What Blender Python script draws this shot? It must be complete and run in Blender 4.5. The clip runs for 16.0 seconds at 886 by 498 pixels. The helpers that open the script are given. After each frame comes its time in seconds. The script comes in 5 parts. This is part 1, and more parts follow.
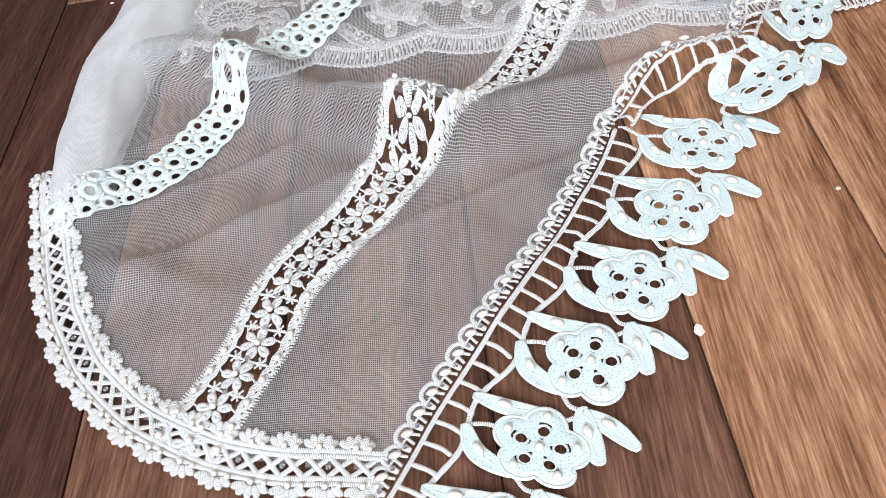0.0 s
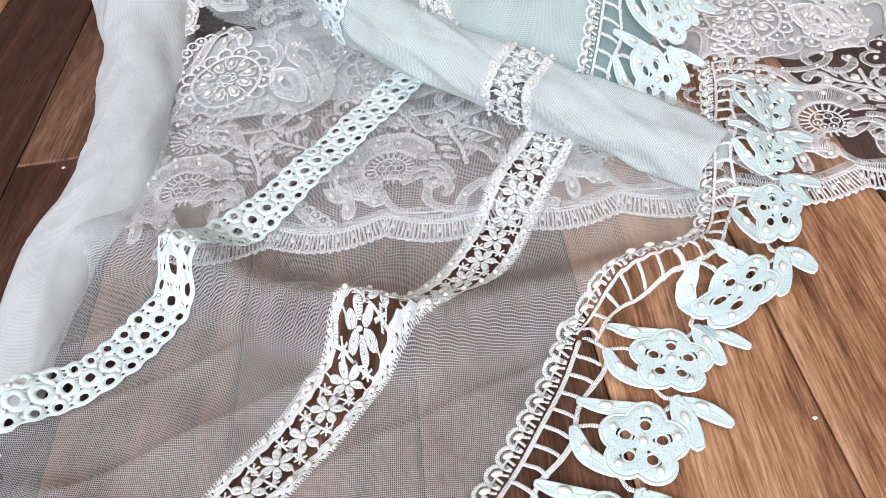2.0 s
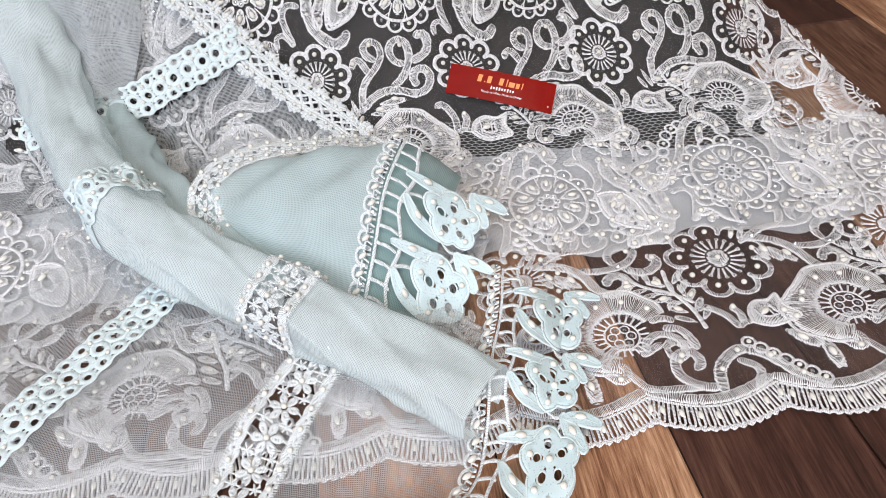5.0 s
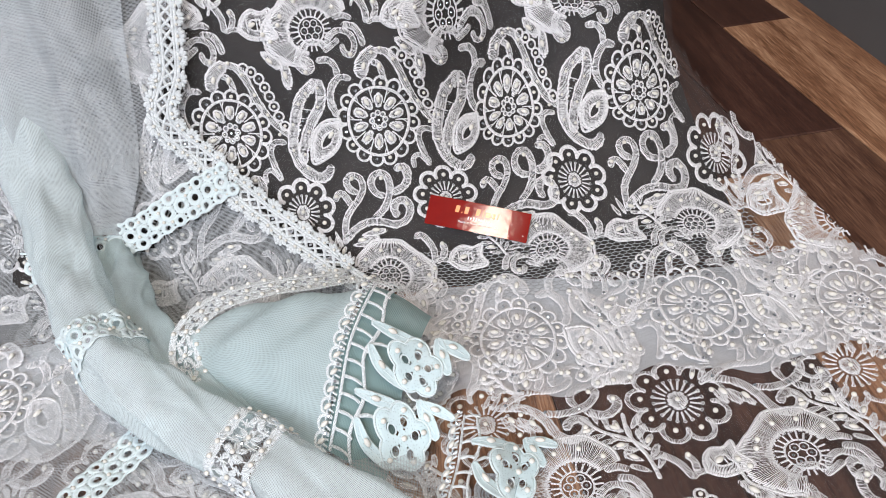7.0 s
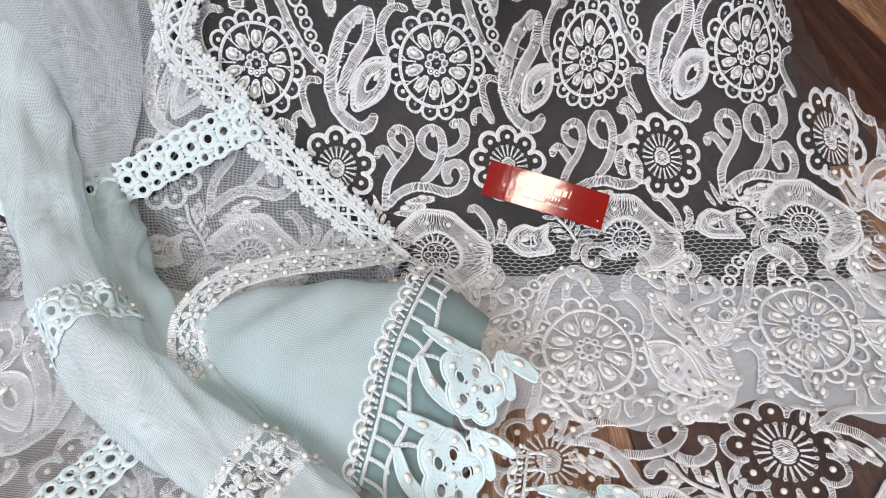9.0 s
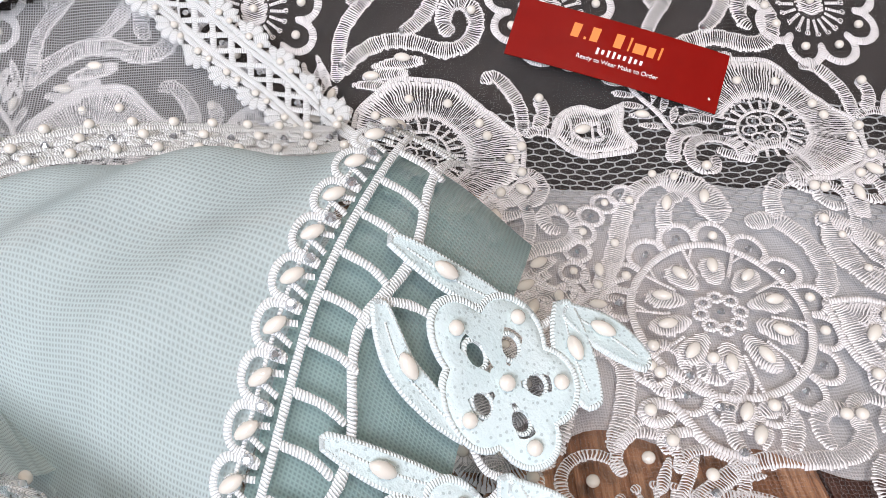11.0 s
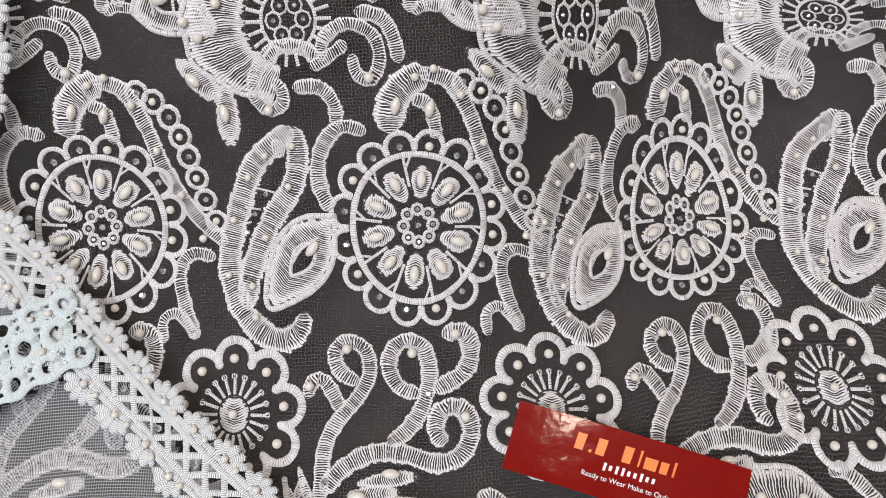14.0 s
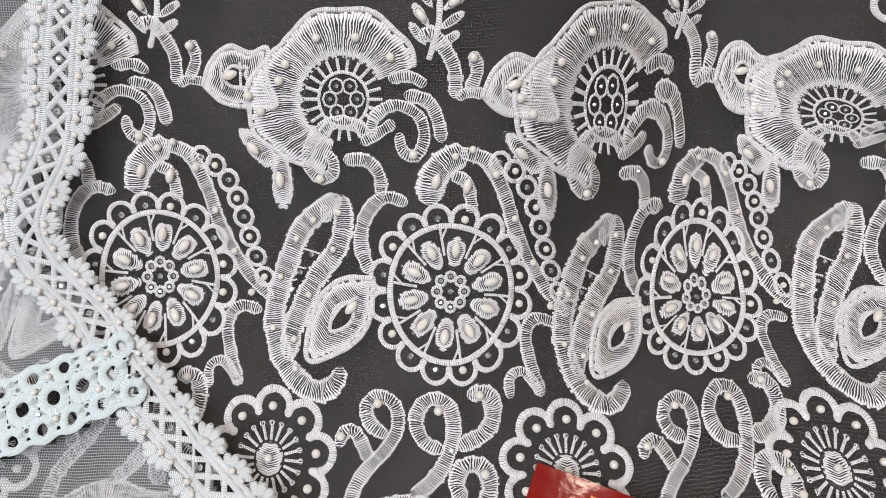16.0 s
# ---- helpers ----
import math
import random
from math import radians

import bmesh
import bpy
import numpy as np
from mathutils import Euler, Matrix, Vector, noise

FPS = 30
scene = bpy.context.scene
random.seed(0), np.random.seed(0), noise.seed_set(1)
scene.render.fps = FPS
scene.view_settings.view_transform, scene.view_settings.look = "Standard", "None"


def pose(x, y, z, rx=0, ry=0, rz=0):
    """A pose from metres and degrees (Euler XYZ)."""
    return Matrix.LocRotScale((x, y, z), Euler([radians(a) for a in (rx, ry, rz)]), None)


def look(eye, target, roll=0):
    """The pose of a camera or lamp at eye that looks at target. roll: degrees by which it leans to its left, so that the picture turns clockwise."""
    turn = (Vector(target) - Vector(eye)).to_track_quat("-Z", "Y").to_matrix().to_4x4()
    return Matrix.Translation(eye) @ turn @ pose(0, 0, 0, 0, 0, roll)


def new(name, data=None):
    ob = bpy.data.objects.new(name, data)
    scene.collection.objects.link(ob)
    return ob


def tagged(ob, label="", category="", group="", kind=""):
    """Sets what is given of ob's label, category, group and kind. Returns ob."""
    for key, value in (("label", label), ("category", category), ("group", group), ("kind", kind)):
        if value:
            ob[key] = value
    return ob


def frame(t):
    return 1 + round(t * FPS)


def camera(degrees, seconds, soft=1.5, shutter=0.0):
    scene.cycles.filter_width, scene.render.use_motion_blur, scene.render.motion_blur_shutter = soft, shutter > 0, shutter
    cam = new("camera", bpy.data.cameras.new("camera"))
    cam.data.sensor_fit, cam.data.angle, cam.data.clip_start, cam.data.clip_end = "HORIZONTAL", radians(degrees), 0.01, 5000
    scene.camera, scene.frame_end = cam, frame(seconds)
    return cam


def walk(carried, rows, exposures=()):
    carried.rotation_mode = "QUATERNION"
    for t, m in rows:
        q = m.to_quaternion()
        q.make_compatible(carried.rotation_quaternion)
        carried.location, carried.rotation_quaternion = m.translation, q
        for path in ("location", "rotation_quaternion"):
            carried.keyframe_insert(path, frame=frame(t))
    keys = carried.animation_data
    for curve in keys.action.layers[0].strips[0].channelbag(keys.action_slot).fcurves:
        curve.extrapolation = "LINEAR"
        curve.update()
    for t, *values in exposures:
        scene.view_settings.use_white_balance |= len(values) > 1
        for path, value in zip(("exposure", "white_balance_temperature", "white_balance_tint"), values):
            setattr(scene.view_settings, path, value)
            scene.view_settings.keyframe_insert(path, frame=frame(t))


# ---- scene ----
cam = camera(58.7, 16.0, soft=0.7)
PATH = [
    (0, (0.11, 0.108, 0.318), (-0.064, 1.386, -1.21), -11.6),
    (0.5, (0.109, 0.124, 0.322), (-0.056, 1.437, -1.178), -11.0),
    (1, (0.114, 0.146, 0.33), (-0.038, 1.495, -1.139), -10.3),
    (1.5, (0.122, 0.163, 0.34), (-0.01, 1.549, -1.096), -9.6),
    (2, (0.13, 0.18, 0.345), (0.021, 1.602, -1.057), -8.8),
    (2.5, (0.14, 0.193, 0.349), (0.053, 1.638, -1.031), -8.4),
    (3, (0.159, 0.208, 0.348), (0.1, 1.676, -1.008), -7.9),
    (3.5, (0.179, 0.222, 0.346), (0.155, 1.712, -0.987), -7.2),
    (4, (0.206, 0.242, 0.349), (0.219, 1.755, -0.959), -6.3),
    (4.5, (0.228, 0.258, 0.353), (0.274, 1.795, -0.926), -5.5),
    (5, (0.244, 0.276, 0.362), (0.32, 1.829, -0.897), -5.0),
    (5.2, (0.251, 0.283, 0.364), (0.337, 1.846, -0.881), -4.8),
    (7.3, (0.303, 0.294, 0.437), (0.284, 1.923, -0.723), -7.1),
    (7.5, (0.3, 0.294, 0.44), (0.281, 1.92, -0.724), -6.7),
    (8, (0.292, 0.301, 0.431), (0.27, 1.903, -0.766), -5.4),
    (8.5, (0.252, 0.331, 0.446), (0.23, 1.882, -0.816), -3.9),
    (9, (0.26, 0.407, 0.394), (0.25, 1.92, -0.913), -2.2),
    (9.2, (0.26, 0.428, 0.358), (0.256, 1.928, -0.964), -1.7),
    (11.3, (0.258, 0.578, 0.194), (0.261, 2.152, -1.04), -1.7),
    (11.5, (0.262, 0.591, 0.199), (0.26, 2.186, -1.008), -2.0),
    (12, (0.268, 0.626, 0.238), (0.243, 2.171, -1.031), -2.7),
    (12.5, (0.268, 0.638, 0.252), (0.229, 2.241, -0.944), -3.2),
    (13, (0.269, 0.643, 0.258), (0.227, 2.305, -0.855), -3.3),
    (13.5, (0.27, 0.642, 0.266), (0.231, 2.358, -0.761), -3.3),
    (14, (0.273, 0.643, 0.271), (0.232, 2.384, -0.711), -3.0),
    (14.5, (0.273, 0.642, 0.278), (0.217, 2.395, -0.684), -2.4),
    (15, (0.27, 0.624, 0.277), (0.202, 2.382, -0.675), -1.9),
    (15.5, (0.264, 0.623, 0.274), (0.167, 2.386, -0.667), -1.4),
    (16, (0.27, 0.625, 0.29), (0.173, 2.421, -0.585), -0.6),
]
walk(cam, [(t, look(eye, target, roll)) for t, eye, target, roll in PATH],
     [(0, -0.06, 6270, 17), (5, -0.13, 6330, 17), (9, -0.20, 6300, 17), (11.4, -0.10, 6560, 22), (13, -0.44, 6640, 21), (16, -0.36, 6520, 18)])

# ---- world and light ----
world = bpy.data.worlds.new("world")
scene.world = world
world.use_nodes = True
wn = world.node_tree
sky = wn.nodes.new("ShaderNodeTexSky")
sky.sky_type, sky.sun_disc, sky.sun_elevation, sky.sun_rotation = "NISHITA", False, radians(40), radians(200)
wn.links.new(sky.outputs[0], wn.nodes["Background"].inputs[0])
wn.nodes["Background"].inputs[1].default_value = 0.1


def area(name, m, sx, sy, watts, colour):
    d = bpy.data.lights.new(name, "AREA")
    d.shape, d.size, d.size_y, d.energy, d.color = "RECTANGLE", sx, sy, watts, colour
    ob = new(name, d)
    ob.matrix_world = m
    return ob


# added soft cool light, set in an unseen opening of the south wall
area("window_daylight", look((-0.45, -1.36, 1.55), (0.15, 0.6, 0.0)), 1.5, 1.2, 82, (0.87, 0.95, 1.0))
area("ceiling_lamp_light", look((0.60, -0.30, 2.5), (0.35, 0.5, 0.0)), 0.5, 0.30, 26, (1.0, 0.88, 0.68))


# ---- materials ----
def shader(name, rough=0.6, metal=0.0, spec=0.5):
    m = bpy.data.materials.new(name)
    m.use_nodes = True
    t = m.node_tree
    b = t.nodes["Principled BSDF"]
    b.inputs["Roughness"].default_value, b.inputs["Metallic"].default_value = rough, metal
    b.inputs["Specular IOR Level"].default_value = spec
    return m, t, b


def node(t, kind, **values):
    n = t.nodes.new("ShaderNode" + kind)
    for key, value in values.items():
        n.inputs[key.replace("_", " ")].default_value = value
    return n


def maths(t, op, a, b=None, clamp=False):
    n = t.nodes.new("ShaderNodeMath")
    n.operation, n.use_clamp = op, clamp
    for k, v in enumerate((a, b)):
        if v is None:
            continue
        if isinstance(v, (int, float)):
            n.inputs[k].default_value = v
        else:
            t.links.new(v, n.inputs[k])
    return n.outputs[0]


def ramp(t, fac, *stops):
    n = t.nodes.new("ShaderNodeValToRGB")
    e = n.color_ramp.elements
    while len(e) < len(stops):
        e.new(0.5)
    for el, (p, c) in zip(e, stops):
        el.position, el.color = p, (*c, 1)
    t.links.new(fac, n.inputs[0])
    return n.outputs[0]


def mix(t, fac, a, b):
    n = t.nodes.new("ShaderNodeMix")
    n.data_type = "RGBA"
    for socket, v in ((n.inputs[0], fac), (n.inputs[6], a), (n.inputs[7], b)):
        if hasattr(v, "links"):
            t.links.new(v, socket)
        else:
            socket.default_value = v if isinstance(v, (int, float)) else (*v, 1)
    return n.outputs[2]


def bump(t, b, height, strength, distance):
    n = node(t, "Bump", Strength=strength, Distance=distance)
    t.links.new(height, n.inputs["Height"])
    t.links.new(n.outputs[0], b.inputs["Normal"])


def uv_sep(t):
    s = node(t, "SeparateXYZ")
    t.links.new(node(t, "UVMap").outputs[0], s.inputs[0])
    return s.outputs[0], s.outputs[1]


def thread(name, colour, pale, pitch, gap, shine=0.5, relief=0.5):
    """Embroidery thread: parallel stitches across the stroke with narrow gaps between them (UV in millimetres along and across)."""
    m, t, b = shader(name, shine, 0, 0.4)
    u, v = uv_sep(t)
    co = node(t, "TexCoord").outputs["Object"]
    nz = node(t, "TexNoise", Scale=420.0, Detail=2.0)
    t.links.new(co, nz.inputs["Vector"])
    wob = maths(t, "MULTIPLY", nz.outputs[0], 10.0)
    wave = maths(t, "SINE", maths(t, "ADD", maths(t, "MULTIPLY", u, 2 * math.pi / pitch), wob))
    wave = maths(t, "MULTIPLY_ADD", wave, 0.5)
    wave.node.inputs[2].default_value = 0.5
    big = node(t, "TexNoise", Scale=60.0, Detail=3.0)
    t.links.new(co, big.inputs["Vector"])
    f = maths(t, "ADD", maths(t, "MULTIPLY", wave, 0.6), maths(t, "MULTIPLY", big.outputs[0], 0.6), True)
    t.links.new(mix(t, f, colour, pale), b.inputs["Base Color"])
    b.inputs["Sheen Weight"].default_value = 0.15
    bump(t, b, maths(t, "ADD", wave, nz.outputs[0]), relief, 0.0005)
    edge = maths(t, "MULTIPLY", maths(t, "SUBTRACT", wave, maths(t, "MULTIPLY", maths(t, "MULTIPLY", nz.outputs[0], nz.outputs[0]), 2.6 * gap)), 4.0, True)
    edge = maths(t, "MULTIPLY_ADD", edge, 0.7)
    edge.node.inputs[2].default_value = 0.3
    clear = node(t, "BsdfTransparent")
    mx = node(t, "MixShader")
    t.links.new(edge, mx.inputs[0])
    t.links.new(clear.outputs[0], mx.inputs[1])
    t.links.new(b.outputs[0], mx.inputs[2])
    t.links.new(mx.outputs[0], t.nodes["Material Output"].inputs[0])
    return m


def stitched(name, low, high, pitch, rim_gap, mid_gap):
    """Satin stitches across a stroke: each thread its own tone, with silk sheen put into the colour, dense along both
    rims, open in the middle (UV: millimetres along, -0.5..0.5 across).
    """
    m, t, b = shader(name, 0.42, 0, 0.5)
    u, v = uv_sep(t)
    co = node(t, "TexCoord").outputs["Object"]
    soft = node(t, "TexNoise", Scale=150.0, Detail=2.0)
    fine = node(t, "TexNoise", Scale=900.0, Detail=2.0)
    broad = node(t, "TexNoise", Scale=28.0, Detail=2.0)
    for n in (soft, fine, broad):
        t.links.new(co, n.inputs["Vector"])
    s = maths(t, "ADD", maths(t, "DIVIDE", u, pitch), maths(t, "MULTIPLY", soft.outputs[0], 2.2))
    white = node(t, "TexWhiteNoise")
    white.noise_dimensions = "2D"
    cell = node(t, "CombineXYZ")
    t.links.new(maths(t, "FLOOR", s), cell.inputs[0])
    t.links.new(node(t, "ObjectInfo").outputs["Random"], cell.inputs[1])
    t.links.new(cell.outputs[0], white.inputs["Vector"])
    rnd = white.outputs["Value"]
    tri = maths(t, "SUBTRACT", 1.0, maths(t, "ABSOLUTE", maths(t, "SUBTRACT", maths(t, "MULTIPLY", maths(t, "FRACT", s), 2.0), 1.0)))
    mid = maths(t, "SUBTRACT", 1.0, maths(t, "MULTIPLY", maths(t, "SUBTRACT", maths(t, "ABSOLUTE", v), 0.24), 8.0, True))
    gap = maths(t, "ADD", rim_gap, maths(t, "MULTIPLY", mid, maths(t, "MULTIPLY", maths(t, "ADD", maths(t, "MULTIPLY", rnd, 0.9), maths(t, "MULTIPLY", broad.outputs[0], 0.9)), mid_gap)))
    body = maths(t, "MULTIPLY", maths(t, "ADD", maths(t, "SUBTRACT", tri, gap), maths(t, "MULTIPLY_ADD", fine.outputs[0], 0.5)), 5.0, True)
    body.node.inputs[0].links[0].from_node.inputs[1].links[0].from_node.inputs[2].default_value = -0.25
    ragged = maths(t, "MULTIPLY", maths(t, "SUBTRACT", maths(t, "SUBTRACT", 0.5, maths(t, "MULTIPLY", rnd, 0.09)), maths(t, "ABSOLUTE", v)), 60.0, True)
    alpha = maths(t, "ADD", maths(t, "MULTIPLY", maths(t, "MULTIPLY", body, ragged), 0.96), 0.04, True)
    # silk shine and the dimmer edges of each thread are painted as tone
    tone = maths(t, "ADD", maths(t, "MULTIPLY", rnd, 0.45), maths(t, "ADD", maths(t, "MULTIPLY", tri, 0.35), maths(t, "MULTIPLY", soft.outputs[0], 0.3)), True)
    t.links.new(mix(t, tone, low, high), b.inputs["Base Color"])
    b.inputs["Sheen Weight"].default_value = 0.1
    bump(t, b, maths(t, "ADD", tri, maths(t, "MULTIPLY", fine.outputs[0], 0.5)), 0.6, 0.0005)
    mx = node(t, "MixShader")
    t.links.new(alpha, mx.inputs[0])
    t.links.new(node(t, "BsdfTransparent").outputs[0], mx.inputs[1])
    t.links.new(b.outputs[0], mx.inputs[2])
    t.links.new(mx.outputs[0], t.nodes["Material Output"].inputs[0])
    return m


def guipure(name, heart, rim):
    """Dense machine lace: tinted stitched body with dotted rows of pits, shaded in the colour, paler corded rims (UV:
    millimetres, and 0.45 on the cords).
    """
    m, t, b = shader(name, 0.78, 0, 0.3)
    u, v = uv_sep(t)
    co = node(t, "TexCoord").outputs["Object"]
    soft = node(t, "TexNoise", Scale=45.0, Detail=3.0)
    fine = node(t, "TexNoise", Scale=1100.0, Detail=2.0)
    dots = node(t, "TexVoronoi", Scale=620.0, Randomness=0.55)
    for n in (soft, fine, dots):
        t.links.new(co, n.inputs["Vector"])
    cord = maths(t, "GREATER_THAN", maths(t, "ABSOLUTE", v), 0.3)
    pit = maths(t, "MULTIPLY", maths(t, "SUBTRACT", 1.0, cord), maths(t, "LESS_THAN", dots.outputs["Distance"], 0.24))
    tint = mix(t, maths(t, "MULTIPLY", soft.outputs[0], 0.9), heart, rim)
    tint = mix(t, maths(t, "MULTIPLY", cord, 0.85), tint, rim)
    # the shade in the pits is mixed into the base colour
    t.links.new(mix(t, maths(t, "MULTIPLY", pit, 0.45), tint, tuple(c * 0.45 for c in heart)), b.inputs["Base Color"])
    twist = maths(t, "MULTIPLY", cord, maths(t, "SINE", maths(t, "MULTIPLY", u, 7.5)))
    h = maths(t, "ADD", maths(t, "MULTIPLY", twist, 0.4), maths(t, "SUBTRACT", maths(t, "MULTIPLY", fine.outputs[0], 0.7), maths(t, "MULTIPLY", pit, 0.8)))
    bump(t, b, h, 0.6, 0.0006)
    return m


def sheer(name, colour, pitch, cover, soft):
    """Open woven cloth: two sets of threads with air between them (UV in millimetres)."""
    m, t, b = shader(name, 0.75, 0, 0.2)
    u, v = uv_sep(t)
    nz = node(t, "TexNoise", Scale=55.0, Detail=3.0)
    t.links.new(node(t, "TexCoord").outputs["Object"], nz.inputs["Vector"])
    wob = maths(t, "MULTIPLY", nz.outputs[0], 5.0)

    def threads(w, p):
        s = maths(t, "SINE", maths(t, "ADD", maths(t, "MULTIPLY", w, 2 * math.pi / p), wob))
        return maths(t, "MULTIPLY_ADD", s, 0.5), s

    a, _ = threads(u, pitch)
    c, _ = threads(v, pitch * 1.15)
    for x in (a, c):
        x.node.inputs[2].default_value = 0.5
    top = maths(t, "MAXIMUM", a, c)
    both = maths(t, "ADD", maths(t, "MULTIPLY", top, soft), cover - soft * 0.68)
    patch = maths(t, "MULTIPLY_ADD", nz.outputs[0], 0.22)
    patch.node.inputs[2].default_value = -0.11
    alpha = maths(t, "ADD", both, patch, True)
    b.inputs["Base Color"].default_value = (*colour, 1)
    bump(t, b, top, 0.4, 0.0003)
    clear = node(t, "BsdfTransparent")
    out = t.nodes["Material Output"]
    tr = node(t, "BsdfTranslucent")
    tr.inputs[0].default_value = (*colour, 1)
    body = node(t, "MixShader", Fac=0.35)
    t.links.new(b.outputs[0], body.inputs[1])
    t.links.new(tr.outputs[0], body.inputs[2])
    mx = node(t, "MixShader")
    t.links.new(alpha, mx.inputs[0])
    t.links.new(clear.outputs[0], mx.inputs[1])
    t.links.new(body.outputs[0], mx.inputs[2])
    t.links.new(mx.outputs[0], out.inputs[0])
    return m


def tulle(name, colour, cell, cover):
    """Fine hexagonal net: threads along the borders of small cells (UV in millimetres)."""
    m, t, b = shader(name, 0.6, 0, 0.3)
    vor = node(t, "TexVoronoi", Scale=1.0 / cell, Randomness=0.6)
    vor.feature = "DISTANCE_TO_EDGE"
    vor.voronoi_dimensions = "2D"
    t.links.new(node(t, "UVMap").outputs[0], vor.inputs["Vector"])
    line = maths(t, "LESS_THAN", vor.outputs[0], cover)
    b.inputs["Base Color"].default_value = (*colour, 1)
    clear = node(t, "BsdfTransparent")
    mx = node(t, "MixShader")
    t.links.new(maths(t, "MULTIPLY", line, 0.21), mx.inputs[0])
    t.links.new(clear.outputs[0], mx.inputs[1])
    t.links.new(b.outputs[0], mx.inputs[2])
    t.links.new(mx.outputs[0], t.nodes["Material Output"].inputs[0])
    return m


def plain(name, colour, rough, spec=0.5, coat=0.0, metal=0.0, grain=0.0, scale=60.0, pale=None):
    m, t, b = shader(name, rough, metal, spec)
    b.inputs["Coat Weight"].default_value = coat
    b.inputs["Coat Roughness"].default_value = 0.08
    nz = node(t, "TexNoise", Scale=scale, Detail=4.0)
    t.links.new(node(t, "TexCoord").outputs["Object"], nz.inputs["Vector"])
    pale = pale or tuple(min(1, c * 1.15) for c in colour)
    t.links.new(mix(t, nz.outputs[0], colour, pale), b.inputs["Base Color"])
    if grain:
        bump(t, b, nz.outputs[0], 0.5, grain)
    return m


def wood(name, low, mid, high, top):
    """Wood-look plank: long streaky grain, a different piece of it on each plank."""
    m, t, b = shader(name, 0.42, 0, 0.4)
    info = node(t, "ObjectInfo").outputs["Random"]
    mp = node(t, "Mapping")
    mp.inputs["Scale"].default_value = (1.0, 0.05, 1.0)
    t.links.new(node(t, "TexCoord").outputs["Object"], mp.inputs[0])
    off = node(t, "CombineXYZ")
    t.links.new(maths(t, "MULTIPLY", info, 37.0), off.inputs[0])
    t.links.new(maths(t, "MULTIPLY", info, 11.0), off.inputs[1])
    t.links.new(off.outputs[0], mp.inputs["Location"])
    broad = node(t, "TexNoise", Scale=38.0, Detail=5.0, Distortion=1.2)
    fine = node(t, "TexNoise", Scale=620.0, Detail=5.0, Roughness=0.7)
    for n in (broad, fine):
        t.links.new(mp.outputs[0], n.inputs["Vector"])
    f = maths(t, "ADD", maths(t, "MULTIPLY", broad.outputs[0], 0.5), maths(t, "MULTIPLY", fine.outputs[0], 0.65))
    t.links.new(ramp(t, f, (0.40, low), (0.53, mid), (0.64, high), (0.78, top)), b.inputs["Base Color"])
    bump(t, b, fine.outputs[0], 0.35, 0.0004)
    r = maths(t, "MULTIPLY_ADD", fine.outputs[0], 0.3)
    r.node.inputs[2].default_value = 0.3
    t.links.new(r, b.inputs["Roughness"])
    return m


WOOD_LIGHT = wood("light_brown_plank", (0.085, 0.033, 0.015), (0.28, 0.130, 0.066), (0.48, 0.26, 0.145), (0.74, 0.47, 0.30))
WOOD_MID = wood("medium_brown_plank", (0.030, 0.012, 0.007), (0.095, 0.042, 0.025), (0.175, 0.087, 0.052), (0.32, 0.18, 0.115))
WOOD_DARK = wood("dark_brown_plank", (0.025, 0.009, 0.006), (0.05, 0.020, 0.013), (0.085, 0.036, 0.024), (0.14, 0.07, 0.045))
JOINT = plain("dark_joint", (0.03, 0.014, 0.009), 0.8)
WHITE = stitched("white_embroidery_thread", (0.70, 0.685, 0.685), (0.99, 0.97, 0.97), 0.95, 0.0, 0.52)
IVORY = thread("pale_cotton_lace", (0.68, 0.73, 0.73), (0.88, 0.90, 0.90), 0.8, 0.03, 0.75)
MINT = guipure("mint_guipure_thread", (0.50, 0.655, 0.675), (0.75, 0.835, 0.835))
SHEER = sheer("mint_white_sheer_weave", (0.76, 0.79, 0.80), 0.95, 0.29, 1.0)
MINT_SHEER = sheer("mint_sheer_weave_doubled", (0.66, 0.77, 0.77), 0.95, 0.72, 0.38)
WHITE_SHEER = sheer("white_sheer_weave_doubled", (0.86, 0.88, 0.89), 0.95, 0.90, 0.3)
HANG = sheer("grey_white_sheer_weave", (0.62, 0.65, 0.66), 0.95, 0.58, 0.65)
ROLL = sheer("pale_mint_sheer_doubled", (0.79, 0.87, 0.87), 0.95, 0.72, 0.6)
NET = tulle("fine_white_tulle", (0.50, 0.50, 0.50), 1.3, 0.07)
LINING = sheer("white_lining_voile", (0.86, 0.88, 0.90), 0.8, 0.74, 0.35)
DARK = plain("charcoal_backing", (0.034, 0.028, 0.026), 0.85, 0.2, scale=180)
PEARL = plain("cream_pearl", (0.72, 0.68, 0.60), 0.14, 0.6, 0.6, scale=300, pale=(0.84, 0.81, 0.74))
STONE = plain("clear_rhinestone", (0.62, 0.64, 0.66), 0.06, 0.8, 0.5, 0.75)
RED = plain("glossy_red_card", (0.21, 0.005, 0.003), 0.09, 0.35, 0.0, scale=120, grain=0.0003, pale=(0.26, 0.008, 0.004))
PAINT = plain("grey_wall_paint", (0.13, 0.125, 0.12), 0.8, 0.3, scale=14, grain=0.0006)
CEIL = plain("white_ceiling_paint", (0.78, 0.77, 0.75), 0.85, 0.2, scale=10)


# ---- mesh helpers ----
def thing(name, label, category, at=(0, 0, 0), group="", kind=""):
    ob = new(name)
    ob.location = at
    return tagged(ob, label, category, group, kind)


